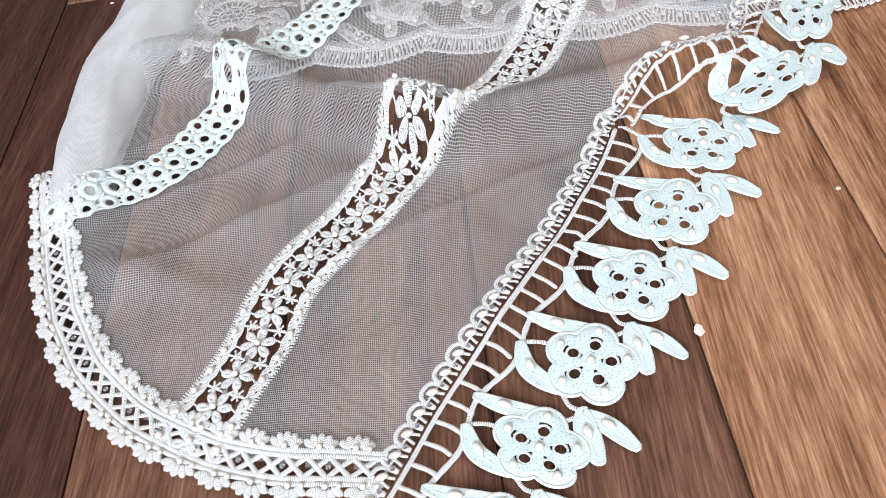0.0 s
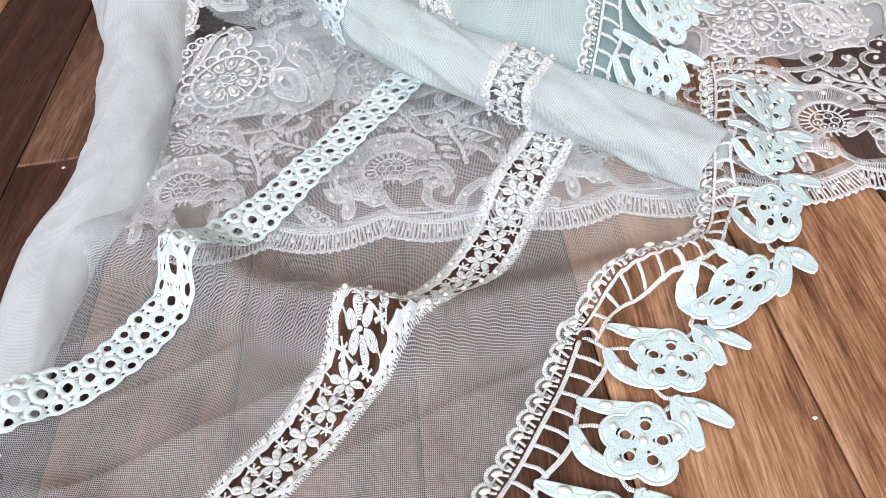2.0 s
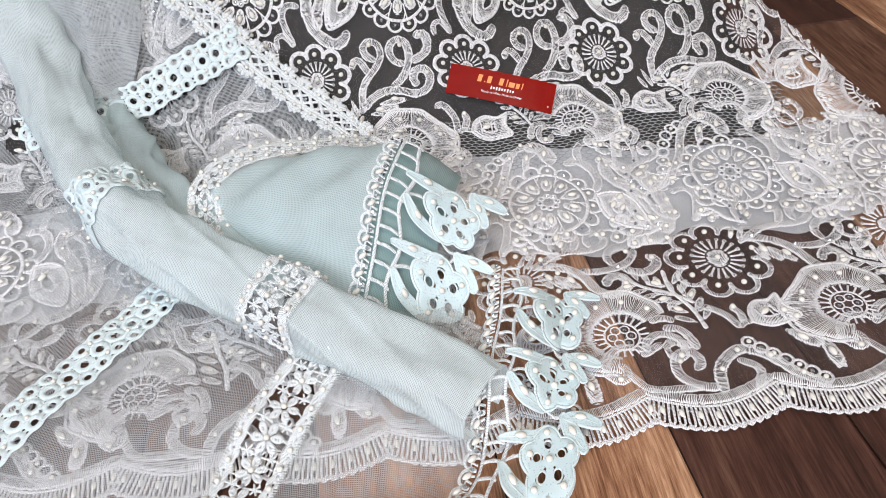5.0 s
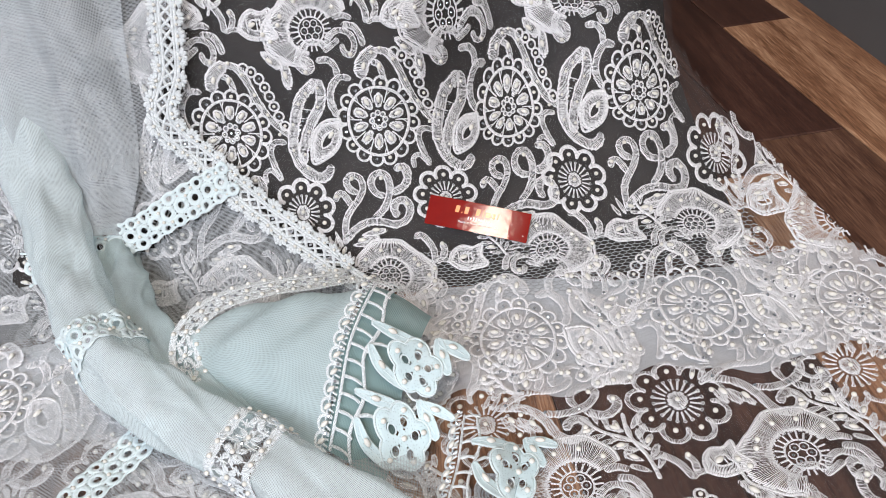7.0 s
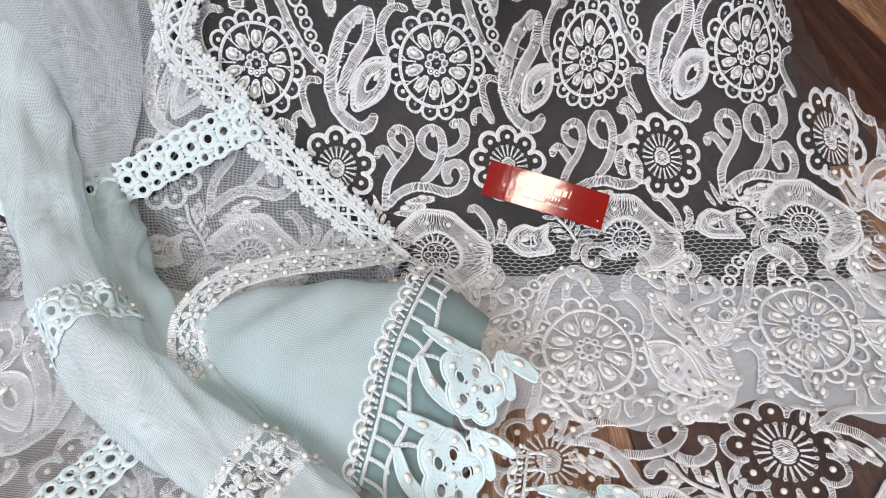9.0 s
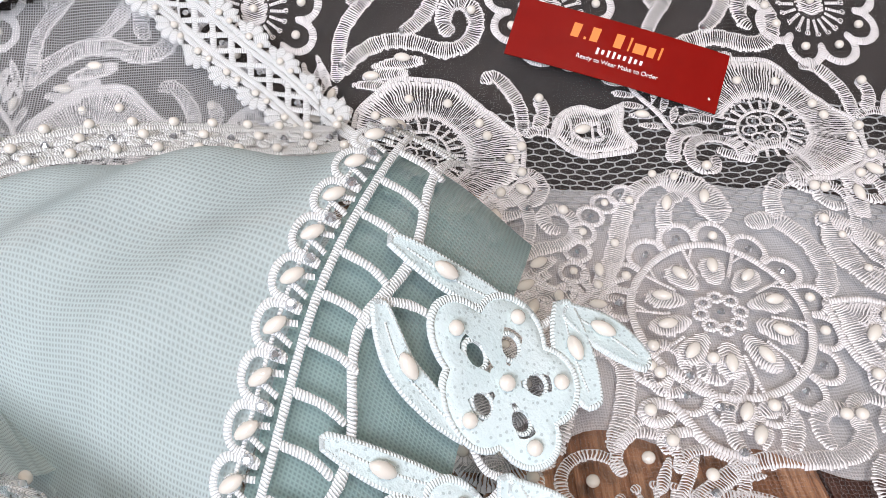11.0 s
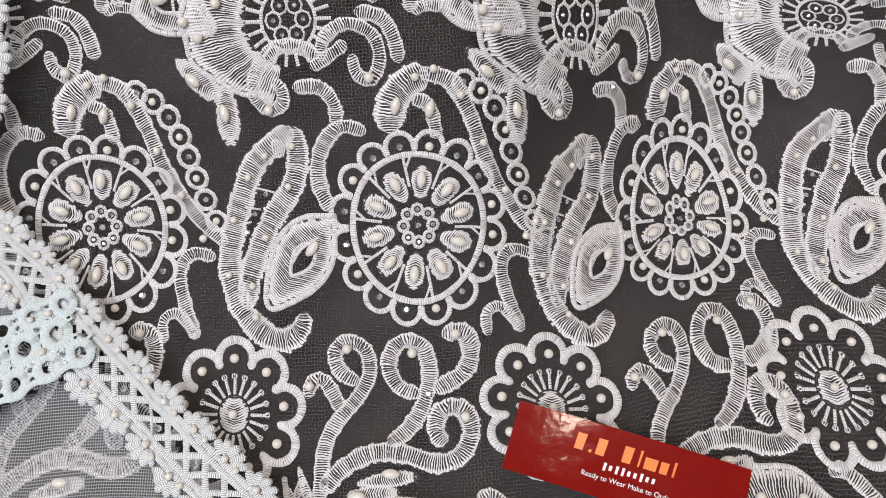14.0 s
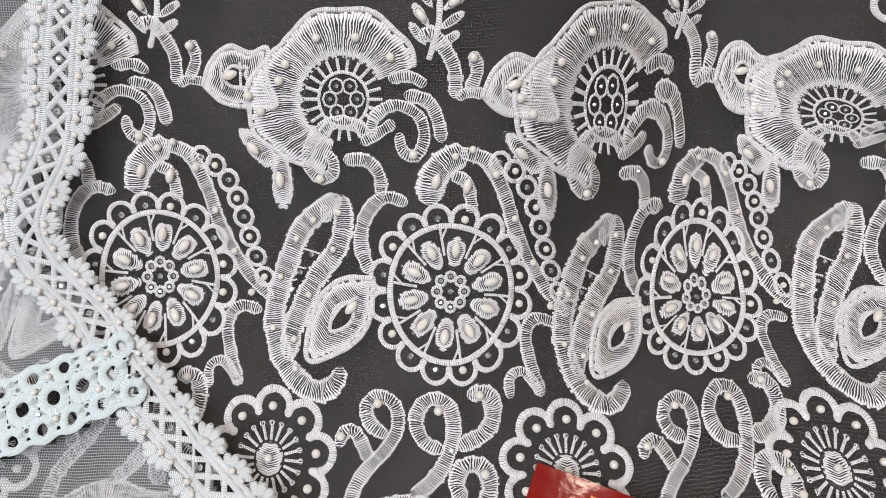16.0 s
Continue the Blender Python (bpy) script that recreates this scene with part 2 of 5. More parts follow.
def mesh_ob(name, verts, faces, material, parent=None, label="", uvs=None, smooth=True):
    """One mesh object; a child keeps the place given in world coordinates."""
    me = bpy.data.meshes.new(name)
    me.from_pydata([tuple(v) for v in verts], [], faces)
    if uvs is not None:
        lay = me.uv_layers.new(name="UVMap")
        idx = np.empty(len(me.loops), dtype=np.int32)
        me.loops.foreach_get("vertex_index", idx)
        lay.data.foreach_set("uv", np.asarray(uvs, dtype=np.float32)[idx].ravel())
    if smooth:
        me.polygons.foreach_set("use_smooth", [True] * len(me.polygons))
    me.materials.append(material)
    me.update()
    ob = new(name, me)
    if parent:
        ob.parent = parent
        ob.matrix_parent_inverse = Matrix.Translation(-world_at(parent))
    if label:
        tagged(ob, label)
    return ob


def world_at(ob):
    """Where a child's frame begins: a thing at its base, a part at the origin."""
    return Vector((0, 0, 0)) if ob.parent else ob.location.copy()


def box(name, x0, x1, y0, y1, z0, z1, material, parent=None, label=""):
    v = [(x, y, z) for z in (z0, z1) for y in (y0, y1) for x in (x0, x1)]
    f = [(0, 2, 3, 1), (4, 5, 7, 6), (0, 1, 5, 4), (2, 6, 7, 3), (0, 4, 6, 2), (1, 3, 7, 5)]
    return mesh_ob(name, v, f, material, parent, label, smooth=False)


def smooth(a, b, x):
    k = np.clip((x - a) / (b - a), 0, 1)
    return k * k * (3 - 2 * k)


def spline(points, n=None):
    """A smooth curve through a few control points; a function of 0..1 by length."""
    p = np.array(points, dtype=float)
    q = np.vstack([2 * p[0] - p[1], p, 2 * p[-1] - p[-2]])
    fine = []
    for i in range(1, len(q) - 2):
        t = np.linspace(0, 1, 24, endpoint=False)[:, None]
        a, b, c, d = q[i - 1], q[i], q[i + 1], q[i + 2]
        fine.append(0.5 * (2 * b + (c - a) * t + (2 * a - 5 * b + 4 * c - d) * t**2 + (3 * b - a - 3 * c + d) * t**3))
    fine = np.vstack(fine + [p[-1:]])
    s = np.concatenate([[0], np.cumsum(np.linalg.norm(np.diff(fine, axis=0), axis=1))])
    length = s[-1]

    def at(u):
        u = np.asarray(u, dtype=float) * length
        out = np.stack([np.interp(u, s, fine[:, k]) for k in range(fine.shape[1])], -1)
        over = np.where(u > length, u - length, np.where(u < 0, u, 0))[..., None]
        return out + over * np.where(u[..., None] > length, (fine[-1] - fine[-2]) / np.linalg.norm(fine[-1] - fine[-2]), (fine[1] - fine[0]) / np.linalg.norm(fine[1] - fine[0]))

    at.length = length
    return at


def normals(surface, a, b, e=0.0008):
    du = surface(a + e, b) - surface(a - e, b)
    dv = surface(a, b + e) - surface(a, b - e)
    n = np.cross(du, dv)
    return n / np.maximum(np.linalg.norm(n, axis=-1, keepdims=True), 1e-12)


def sheet(name, surface, a0, a1, b0, b1, step, material, parent, label="", lift=0.0, keep=None):
    """Cloth over a surface given in metres (a, b); keep(a, b) trims it to its outline."""
    na, nb = max(2, int((a1 - a0) / step) + 1), max(2, int((b1 - b0) / step) + 1)
    a, b = np.meshgrid(np.linspace(a0, a1, na), np.linspace(b0, b1, nb))
    p = surface(a, b)
    if lift:
        p = p + lift * normals(surface, a, b)
    idx = np.arange(na * nb).reshape(nb, na)
    quads = np.stack([idx[:-1, :-1], idx[:-1, 1:], idx[1:, 1:], idx[1:, :-1]], -1).reshape(-1, 4)
    if keep is not None:
        ok = keep(a, b).ravel()
        quads = quads[ok[quads].all(axis=1)]
    return mesh_ob(name, p.reshape(-1, 3), quads.tolist(), material, parent, label, np.stack([a.ravel(), b.ravel()], -1) * 1000)


# ---- room ----
floor = thing("floor", "two-tone brown wood-look plank floor", "floor", kind="structure")
box("subfloor", -1.6, 0.9, -1.4, 2.2, -0.05, -0.003, JOINT, floor)
for n, (x0, x1, y0, y1) in {"wall_west": (-1.7, -1.6, -1.5, 2.3), "wall_north": (-1.6, 0.9, 2.2, 2.3), "wall_east": (0.87, 0.97, -1.5, 2.3)}.items():
    tagged(box(n, x0, x1, y0, y1, -0.05, 2.6, PAINT), "plain grey painted room wall", "wall", kind="structure")
# south wall, out of view, with a window opening added for the daylight
south = thing("wall_south", "plain grey painted wall, unseen, with a wide window opening added", "wall", kind="structure")
for x0, x1, z0, z1 in ((-1.6, -1.3, -0.05, 2.6), (0.4, 0.9, -0.05, 2.6), (-1.3, 0.4, -0.05, 0.9), (-1.3, 0.4, 2.2, 2.6)):
    box("wall_section", x0, x1, -1.5, -1.4, z0, z1, PAINT, south)
tagged(box("ceiling", -1.7, 1.0, -1.5, 2.3, 2.6, 2.7, CEIL), "plain white painted ceiling", "ceiling", kind="structure")
tagged(box("baseboard", 0.855, 0.87, -1.4, 2.2, -0.002, 0.09, PAINT), "grey painted baseboard along the wall", "baseboard", kind="structure")

# ---- lace skirt surface: x across, v the length up from the hem ----
prof = spline([(0.535, 0.0035), (0.67, 0.006), (0.755, 0.0125), (0.80, 0.020), (0.838, 0.033), (0.868, 0.055), (0.885, 0.073), (0.905, 0.098), (0.923, 0.125), (0.945, 0.195), (0.965, 0.28), (0.985, 0.40)])


def skirt(x, v):
    yz = prof(v / prof.length)
    w = smooth(0.28, 0.43, v)
    deep = np.where(x < 0.258, 0.005, 0.03)
    dy = w * (deep * (1 - np.cos(2 * np.pi * (x - 0.258) / 0.25)) + 1.46 * np.maximum(0, x - 0.28) ** 2)
    fold = 0.0022 * np.sin(x * 61 + v * 9) * smooth(0.05, 0.25, v) * (1 - w)
    dent = 0.0016 * np.sin(x * 34 + 5 * np.sin(v * 13)) * np.sin(v * 41 + x * 17) + 0.0016
    return np.stack([x, yz[..., 0] + dy, yz[..., 1] + np.abs(fold) + dent * smooth(0.02, 0.1, v)], -1)


def skirt_edge(v):
    return np.interp(v, [0, 0.2, 0.245, 0.28, 0.32, 0.36, 0.39, 0.42, 0.47, 0.65], [0.74, 0.67, 0.65, 0.632, 0.61, 0.588, 0.572, 0.56, 0.553, 0.548])


# ---- shawl surfaces ----
RIDGE = spline([(-0.22, 0.545, 0.012), (-0.13, 0.552, 0.02), (-0.078, 0.538, 0.033), (-0.051, 0.519, 0.038), (0.005, 0.482, 0.032), (0.059, 0.453, 0.045), (0.10, 0.452, 0.032), (0.165, 0.468, 0.028), (0.22, 0.478, 0.028), (0.265, 0.492, 0.012)])
RP = RIDGE(np.linspace(0, 1, 60))


def panel_z(x, y):
    """Height of the sheer panel over the floor: low billows and one long crest."""
    shape = np.shape(x)
    xf, yf = np.ravel(x), np.ravel(y)
    d = np.hypot(xf[:, None] - RP[None, :, 0], yf[:, None] - RP[None, :, 1])
    k = d.argmin(axis=1)
    dm = d[np.arange(len(k)), k]
    side = yf > RP[k, 1]
    width = np.where(side, 0.024, 0.013)
    z = 0.004 + (RP[k, 2] - 0.004) * np.exp(-((dm / width) ** 2))
    z += 0.0045 * np.exp(-(((yf - 0.39 - 0.5 * (xf + 0.06)) / 0.016) ** 2)) * np.exp(-(((xf - 0.0) / 0.09) ** 2))
    z += 0.007 * np.exp(-(((yf - 0.368 + 0.35 * (xf + 0.08)) / 0.012) ** 2)) * np.exp(-(((xf + 0.09) / 0.035) ** 2))
    z += 0.012 * np.exp(-(((xf + 0.138) / 0.02) ** 2 + ((yf - 0.44) / 0.025) ** 2))
    z += 0.0026 * (1 - np.abs(np.sin(xf * 26 - yf * 31 + 1.5 * np.sin(yf * 22)))) ** 5 * smooth(0.26, 0.32, yf)
    z += 0.002 * np.sin(xf * 55 + 2 * np.sin(yf * 30)) * np.sin(yf * 47 + xf * 20) + 0.0015
    z += 0.012 * smooth(0.50, 0.60, yf) * smooth(-0.1, 0.12, xf)
    z += 0.006 * smooth(0.54, 0.57, yf)
    return z.reshape(shape)


def panel(x, y):
    return np.stack([x + 0 * y, y + 0 * x, panel_z(x, y)], -1)


# ---- lace kit ----
class Pen:
    """Draws raised thread work in the plane (metres): strokes, rings, petals, with beads; later laid on a cloth surface."""

    def __init__(self, scale=1.0, origin=(0, 0), turn=0.0, sx=1.0, sy=1.0):
        self.v, self.f, self.t, self.n, self.beads, self.pieces = [], [], [], 0, [], []
        self.high, self.fat = 0.6, 1.0
        self.k, self.o, self.turn, self.sx, self.sy = scale, origin, turn, sx, sy

    def put(self, p):
        p = np.asarray(p, dtype=float) * self.k * np.array([self.sx, self.sy])
        c, s = math.cos(self.turn), math.sin(self.turn)
        return p @ np.array([[c, s], [-s, c]]) + np.array(self.o)

    def add(self, uv, h, faces, tex, name=""):
        self.pieces.append((name, self.n, len(self.f), len(faces)))
        self.v.append(np.column_stack([uv, h]))
        self.t.append(tex)
        self.f += [tuple(i + self.n for i in f) for f in faces]
        self.n += len(h)

    def stroke(self, points, w, h=0.0011, closed=False, ends=1.0, curve=True, step=None):
        p = self.put(points)
        w = w * self.k * self.fat
        if closed:
            p = np.vstack([p, p[:1]])
        if len(p) == 2 and w > 0.002:
            p = np.vstack([p[0], (p[0] + p[1]) / 2, p[1]])
        if curve and len(p) > 2:
            s = spline(p)
            n = max(4, int(s.length / (step or max(0.0012, w * 0.45))))
            g = np.linspace(0, 1, n + 1)
            if not closed and w > 0.002 and s.length > 2.2 * w:
                cap = 0.5 * w / s.length
                g = np.concatenate([[0, 0.12 * cap, 0.45 * cap, cap], g[(g > 1.3 * cap) & (g < 1 - 1.3 * cap)], [1 - cap, 1 - 0.45 * cap, 1 - 0.12 * cap, 1]])
            p = s(g)
        if closed:
            p = p[:-1]
        t = np.roll(p, -1, 0) - np.roll(p, 1, 0) if closed else np.gradient(p, axis=0)
        t /= np.maximum(np.linalg.norm(t, axis=1, keepdims=True), 1e-9)
        nrm = np.stack([-t[:, 1], t[:, 0]], -1)
        along = np.concatenate([[0], np.cumsum(np.linalg.norm(np.diff(p, axis=0), axis=1))]) * 1000
        m = len(p)
        g = np.linspace(0, 1, m)
        reach = np.minimum(along, along[-1] - along) / max(1e-6, 500 * w)
        blunt = np.ones(m) if closed or w <= 0.002 else np.maximum(0.12, np.sqrt(np.maximum(0, 1 - (1 - np.minimum(1, reach)) ** 2)))
        fat = np.ones(m) if closed else np.minimum(1, ends + (1 - ends) * np.minimum(g, 1 - g) * 5)
        if w > 0.002:
            fat = fat * (1 + 0.06 * np.sin(along * 0.85 + p[0, 0] * 900) + 0.05 * np.sin(along * 2.1 + p[0, 1] * 700))
        offs = ((-0.5, 0.0), (-0.3, 1.0), (0.3, 1.0), (0.5, 0.0))
        uv, hh, tx = [], [], []
        for o, k in offs:
            uv.append(p + nrm * (o * w * fat * blunt)[:, None])
            hh.append(np.full(m, 0.0002 + k * h * self.high))
            tx.append(np.column_stack([along, np.full(m, o if w > 0.004 else 0.4)]))
        faces = []
        for r in range(3):
            for i in range(m if closed else m - 1):
                j = (i + 1) % m
                faces.append((r * m + i, r * m + j, (r + 1) * m + j, (r + 1) * m + i))
        self.add(np.vstack(uv), np.concatenate(hh), faces, np.vstack(tx), "scroll" if w > 0.0045 else "loop")

    def ring(self, c, r, w, h=0.0011, n=14, ry=None):
        a = np.linspace(0, 2 * np.pi, n, endpoint=False)
        self.stroke(np.column_stack([c[0] + r * np.cos(a), c[1] + (ry or r) * np.sin(a)]), w, h, True, curve=False)

    def fill(self, outline, h=0.0012, centre=None, hole=0.0, curve=True):
        """A padded shape, star-shaped about its centre; hole: the open share in the middle."""
        p = self.put(outline)
        if curve:
            s = spline(np.vstack([p, p[:1]]))
            p = s(np.linspace(0, 1, max(10, int(s.length / 0.0017)), endpoint=False))
        c = self.put([centre])[0] if centre is not None else p.mean(0)
        m = len(p)
        levels = [(1.0, 0.0), (0.93, 0.8), (max(0.55, hole + 0.1), 1.0), (hole if hole else 0.06, 0.85 if not hole else 0.8)]
        if hole:
            levels.append((hole * 0.96, 0.0))
        axis = np.linalg.svd(p - p.mean(0), full_matrices=False)[2][0]
        uv = np.vstack([c + (p - c) * k for k, _ in levels])
        hh = np.concatenate([np.full(m, 0.0002 + z * h * self.high) for _, z in levels])
        tx = np.column_stack([((uv - c) @ axis + 0.35 * np.abs((uv - c) @ np.array([-axis[1], axis[0]]))) * 1000, np.concatenate([np.full(m, max(0.0, k - hole) / (1 - hole) * 0.5) for k, _ in levels])])
        faces = [(r * m + i, r * m + (i + 1) % m, (r + 1) * m + (i + 1) % m, (r + 1) * m + i) for r in range(len(levels) - 1) for i in range(m)]
        if not hole:
            faces.append(tuple(range(3 * m, 4 * m)))
        self.add(uv, hh, faces, tx, "petal" if np.ptp(p, axis=0).max() > 0.006 else "knot")

    def leaf(self, outline, h, centre, hole):
        """A padded leaf with a corded rim and, round its open middle, a finer cord."""
        self.fill(outline, h, centre, hole)
        self.stroke(outline, 10, h * 1.3, True)
        mid = np.array(centre) + (np.array(outline) - np.array(centre)) * hole
        self.stroke(mid, 7, h * 1.2, True)

    def petal(self, c, length, width, angle, h=0.0012, hole=0.0):
        a = np.linspace(0, 2 * np.pi, 12, endpoint=False)
        x, y = 0.5 * length * np.cos(a), 0.5 * width * np.sin(a) * (1 + 0.25 * np.cos(a))
        ca, sa = math.cos(angle), math.sin(angle)
        self.fill(np.column_stack([c[0] + x * ca - y * sa, c[1] + x * sa + y * ca]), h, c, hole)

    def bead(self, c, kind="pearl", angle=0.0, size=1.0, up=0.0012):
        p = self.put([c])[0]
        self.beads.append((p[0], p[1], kind, angle + self.turn, size, up))


def ball(name, material, sx, rings=2):
    bm = bmesh.new()
    bmesh.ops.create_icosphere(bm, subdivisions=rings, radius=1)
    for v in bm.verts:
        v.co.x *= sx
        v.co.z *= 0.85
        if sx > 1:
            v.co.yz *= 1 - 0.22 * (v.co.x / sx) ** 2
    me = bpy.data.meshes.new(name)
    bm.to_mesh(me)
    bm.free()
    me.polygons.foreach_set("use_smooth", [True] * len(me.polygons))
    me.materials.append(material)
    return me


def gem(name, material):
    bm = bmesh.new()
    bmesh.ops.create_cone(bm, segments=8, radius1=1.0, radius2=0.5, depth=0.7, cap_ends=True)
    me = bpy.data.meshes.new(name)
    bm.to_mesh(me)
    bm.free()
    me.materials.append(material)
    return me


BEADS = {"pearl": (ball("pearl", PEARL, 1.0), 0.0021, "pearl"), "rice": (ball("oval_pearl", PEARL, 1.8), 0.0021, "oval_pearl"), "stone": (gem("rhinestone", STONE), 0.0018, "rhinestone")}


def compact(name, p, faces, tex, material, parent, label):
    """One piece of the thread work, with only its own vertices."""
    used = sorted({i for f in faces for i in f})
    at = {i: k for k, i in enumerate(used)}
    return mesh_ob(name, p[used], [tuple(at[i] for i in f) for f in faces], material, parent, label, tex[used])


def lay(name, pen, surface, material, parent, label="", lift=0.0, flip=1, beads_to=None, split=False):
    """Lays the thread work on a surface as one mesh, and each bead as its own piece beneath it."""
    ob = None
    if pen.v:
        a = np.vstack(pen.v)
        n = normals(surface, a[:, 0], a[:, 1]) * flip
        p = surface(a[:, 0], a[:, 1]) + n * (a[:, 2] + lift)[:, None]
        tex = np.vstack(pen.t)
        if not split:
            ob = mesh_ob(name, p, pen.f, material, parent, label, tex)
        else:
            rest = [f for nm, _, a0, k in pen.pieces if not nm for f in pen.f[a0:a0 + k]]
            first = not rest
            if rest:
                ob = compact(name, p, rest, tex, material, parent, label)
            for nm, _, a0, k in pen.pieces:
                faces = [f for f in pen.f[a0:a0 + k] if f]
                if nm and faces:
                    piece = compact(name if ob is None else nm, p, faces, tex, material, parent if ob is None else ob, label if ob is None else "")
                    ob = ob or piece
    hold = beads_to or ob or parent
    base = world_at(hold)
    for u, v, kind, angle, size, up in pen.beads:
        me, r, nm = BEADS[kind]
        ua, va = np.array([u]), np.array([v])
        n = (normals(surface, ua, va) * flip)[0]
        e = 0.0008
        d = (surface(ua + e * math.cos(angle), va + e * math.sin(angle)) - surface(ua, va))[0]
        x = Vector(d - n * d.dot(n)).normalized()
        z = Vector(n)
        m = Matrix((x, z.cross(x), z)).transposed().to_4x4()
        at = Vector(surface(ua, va)[0]) + z * (lift + up + r * size * 0.55)
        b = new(nm, me)
        b.parent = hold
        b.matrix_parent_inverse = Matrix.Translation(-base)
        b.matrix_basis = Matrix.Translation(at) @ m @ Matrix.Scale(r * size, 4)
    return ob


def along(points, drop=None, ground=None, lift=0.0, squeeze=1.0):
    """A band's surface: u the length along a curve, v to its right; drop(u, v) the fall away from the curve's height."""
    c = spline(points)

    def f(u, v):
        u, v = np.asarray(u, dtype=float), np.asarray(v, dtype=float)
        p = c(u / c.length)
        t = c((u + 0.004) / c.length) - c((u - 0.004) / c.length)
        r = np.stack([t[..., 1], -t[..., 0]], -1)
        r /= np.maximum(np.linalg.norm(r, axis=-1, keepdims=True), 1e-9)
        xy = p[..., :2] + r * (v * squeeze)[..., None]
        z = p[..., 2] + lift if ground is None else ground(xy[..., 0], xy[..., 1]) + lift
        if drop is not None:
            z = drop(z, v)
        return np.stack([xy[..., 0], xy[..., 1], z], -1)

    f.length = c.length
    return f


# ---- motifs of the skirt's embroidery (units of 1/4250 m about the medallion, y up) ----
U = 1 / 4250


def medallion(p):
    for i in range(16):
        a = 2 * math.pi * (i + 0.5) / 16
        c = (126 * math.cos(a), 140 * math.sin(a))
        t = np.linspace(a - 2.0, a + 2.0, 7)
        p.stroke(np.column_stack([c[0] + 24 * np.cos(t), c[1] + 26 * np.sin(t)]), 9, 0.0008)
        p.bead((c[0] * 1.01, c[1] * 1.01), "stone" if i % 3 else "pearl", 0, 0.85, 0.0002)
    p.ring((0, 0), 112, 11, 0.001, 40, 126)
    for i in range(10):
        a = 2 * math.pi * (i + 0.3) / 10
        p.petal((68 * math.cos(a), 74 * math.sin(a)), 66, 38, a, 0.0012)
        p.bead((73 * math.cos(a), 81 * math.sin(a)), "rice", a, 0.95, 0.0012)
        b = a + math.pi / 10
        p.stroke([(62 * math.cos(b), 68 * math.sin(b)), (90 * math.cos(b), 100 * math.sin(b)), (110 * math.cos(b), 124 * math.sin(b))], 5, 0.0006)
        p.stroke([(90 * math.cos(b), 100 * math.sin(b)), (112 * math.cos(b - 0.13), 126 * math.sin(b - 0.13))], 4, 0.0006)
    for i in range(8):
        a = 2 * math.pi * i / 8
        p.ring((25 * math.cos(a), 27 * math.sin(a)), 9, 6, 0.0008, 8)
        p.bead((25 * math.cos(a), 27 * math.sin(a)), "stone", 0, 0.55, 0.0)
    p.bead((0, 0), "stone", 0, 0.8, 0.0004)


def paisley(p):
    p.stroke([(-204, 168), (-245, 135), (-281, 99), (-307, 37), (-326, -32), (-328, -91), (-302, -155), (-262, -190), (-226, -196), (-202, -174), (-199, -150)], 46, 0.0013, ends=0.7)
    p.stroke([(-202, 171), (-198, 119), (-211, 70), (-245, 26), (-274, -32), (-294, -100), (-297, -150)], 44, 0.0012, ends=0.55)
    p.stroke([(-218, 134), (-245, 131)], 44, 0.0012, ends=0.6)
    p.stroke([(-313, 0), (-289, 8)], 6, 0.0006, ends=0.6)
    p.stroke([(-299, 34), (-271, 31)], 6, 0.0006, ends=0.6)
    p.stroke([(-281, 69), (-244, 60)], 6, 0.0006, ends=0.6)
    for q in [(-261, 57), (-283, 22), (-298, -12)]:
        p.bead(q, "stone", 0, 0.72, 0)
    for q in [(-254, 120), (-287, 86), (-206, 136), (-217, 70), (-319, 10), (-329, -93), (-264, -20), (-287, -110), (-281, -161)]:
        p.bead(q, "pearl", 0, 0.72, 0.0012)
    p.leaf([(-143, 21), (-198, 18), (-238, -13), (-260, -70), (-261, -143), (-208, -127), (-170, -96), (-148, -49)], 0.0011, (-199, -53), 0.36)
    p.stroke([(-225, -72), (-205, -37), (-172, -14)], 7, 0.0006, ends=0.6)
    for q in [(-183, -36)]:
        p.bead(q, "rice", 0.9, 1.0, 0.0008)
    p.stroke([(-148, 28), (-166, 80), (-156, 134), (-122, 174), (-79, 165)], 31, 0.0012, ends=0.75)
    p.stroke([(-129, 173), (-130, 213), (-154, 241), (-198, 240)], 29, 0.0011, ends=0.75)
    for q in [(-150, 243)]:
        p.bead(q, "stone", 0, 0.8, 0.0011)
    p.stroke([(-38, 162), (-37, 205), (-11, 238), (29, 254)], 56, 0.0012, ends=0.55)
    p.stroke([(-1, 218), (28, 202), (39, 150)], 26, 0.0011, ends=0.7)
    p.stroke([(14, 255), (64, 236), (96, 177), (116, 116), (145, 57), (177, 10), (222, -33)], 31, 0.0012, ends=0.8)
    for q in [(-27, 207), (28, 198)]:
        p.bead(q, "rice", 1.3, 0.95, 0.0012)
    for q in [(7, 248), (78, 212), (113, 136), (148, 57), (37, 258), (182, -24)]:
        p.bead(q, "pearl", 0, 0.8, 0.0012)
    for q in [(87, 231), (114, 216), (138, 190), (154, 158), (165, 125), (176, 88), (188, 49), (205, 10)]:
        p.ring(q, 18, 8, 0.0008, 10)
    for q in [(87, 231), (138, 190), (165, 125), (188, 49)]:
        p.bead(q, "stone", 0, 0.75, 0)
    for q in [(114, 216), (154, 158), (176, 88), (205, 10)]:
        p.bead(q, "pearl", 0, 0.75, 0)
    p.stroke([(202, -57), (160, -51), (138, -81), (149, -138), (171, -191)], 26, 0.0012, ends=0.8)
    p.stroke([(111, -197), (110, -159), (137, -150), (170, -190)], 21, 0.0011, ends=0.8)


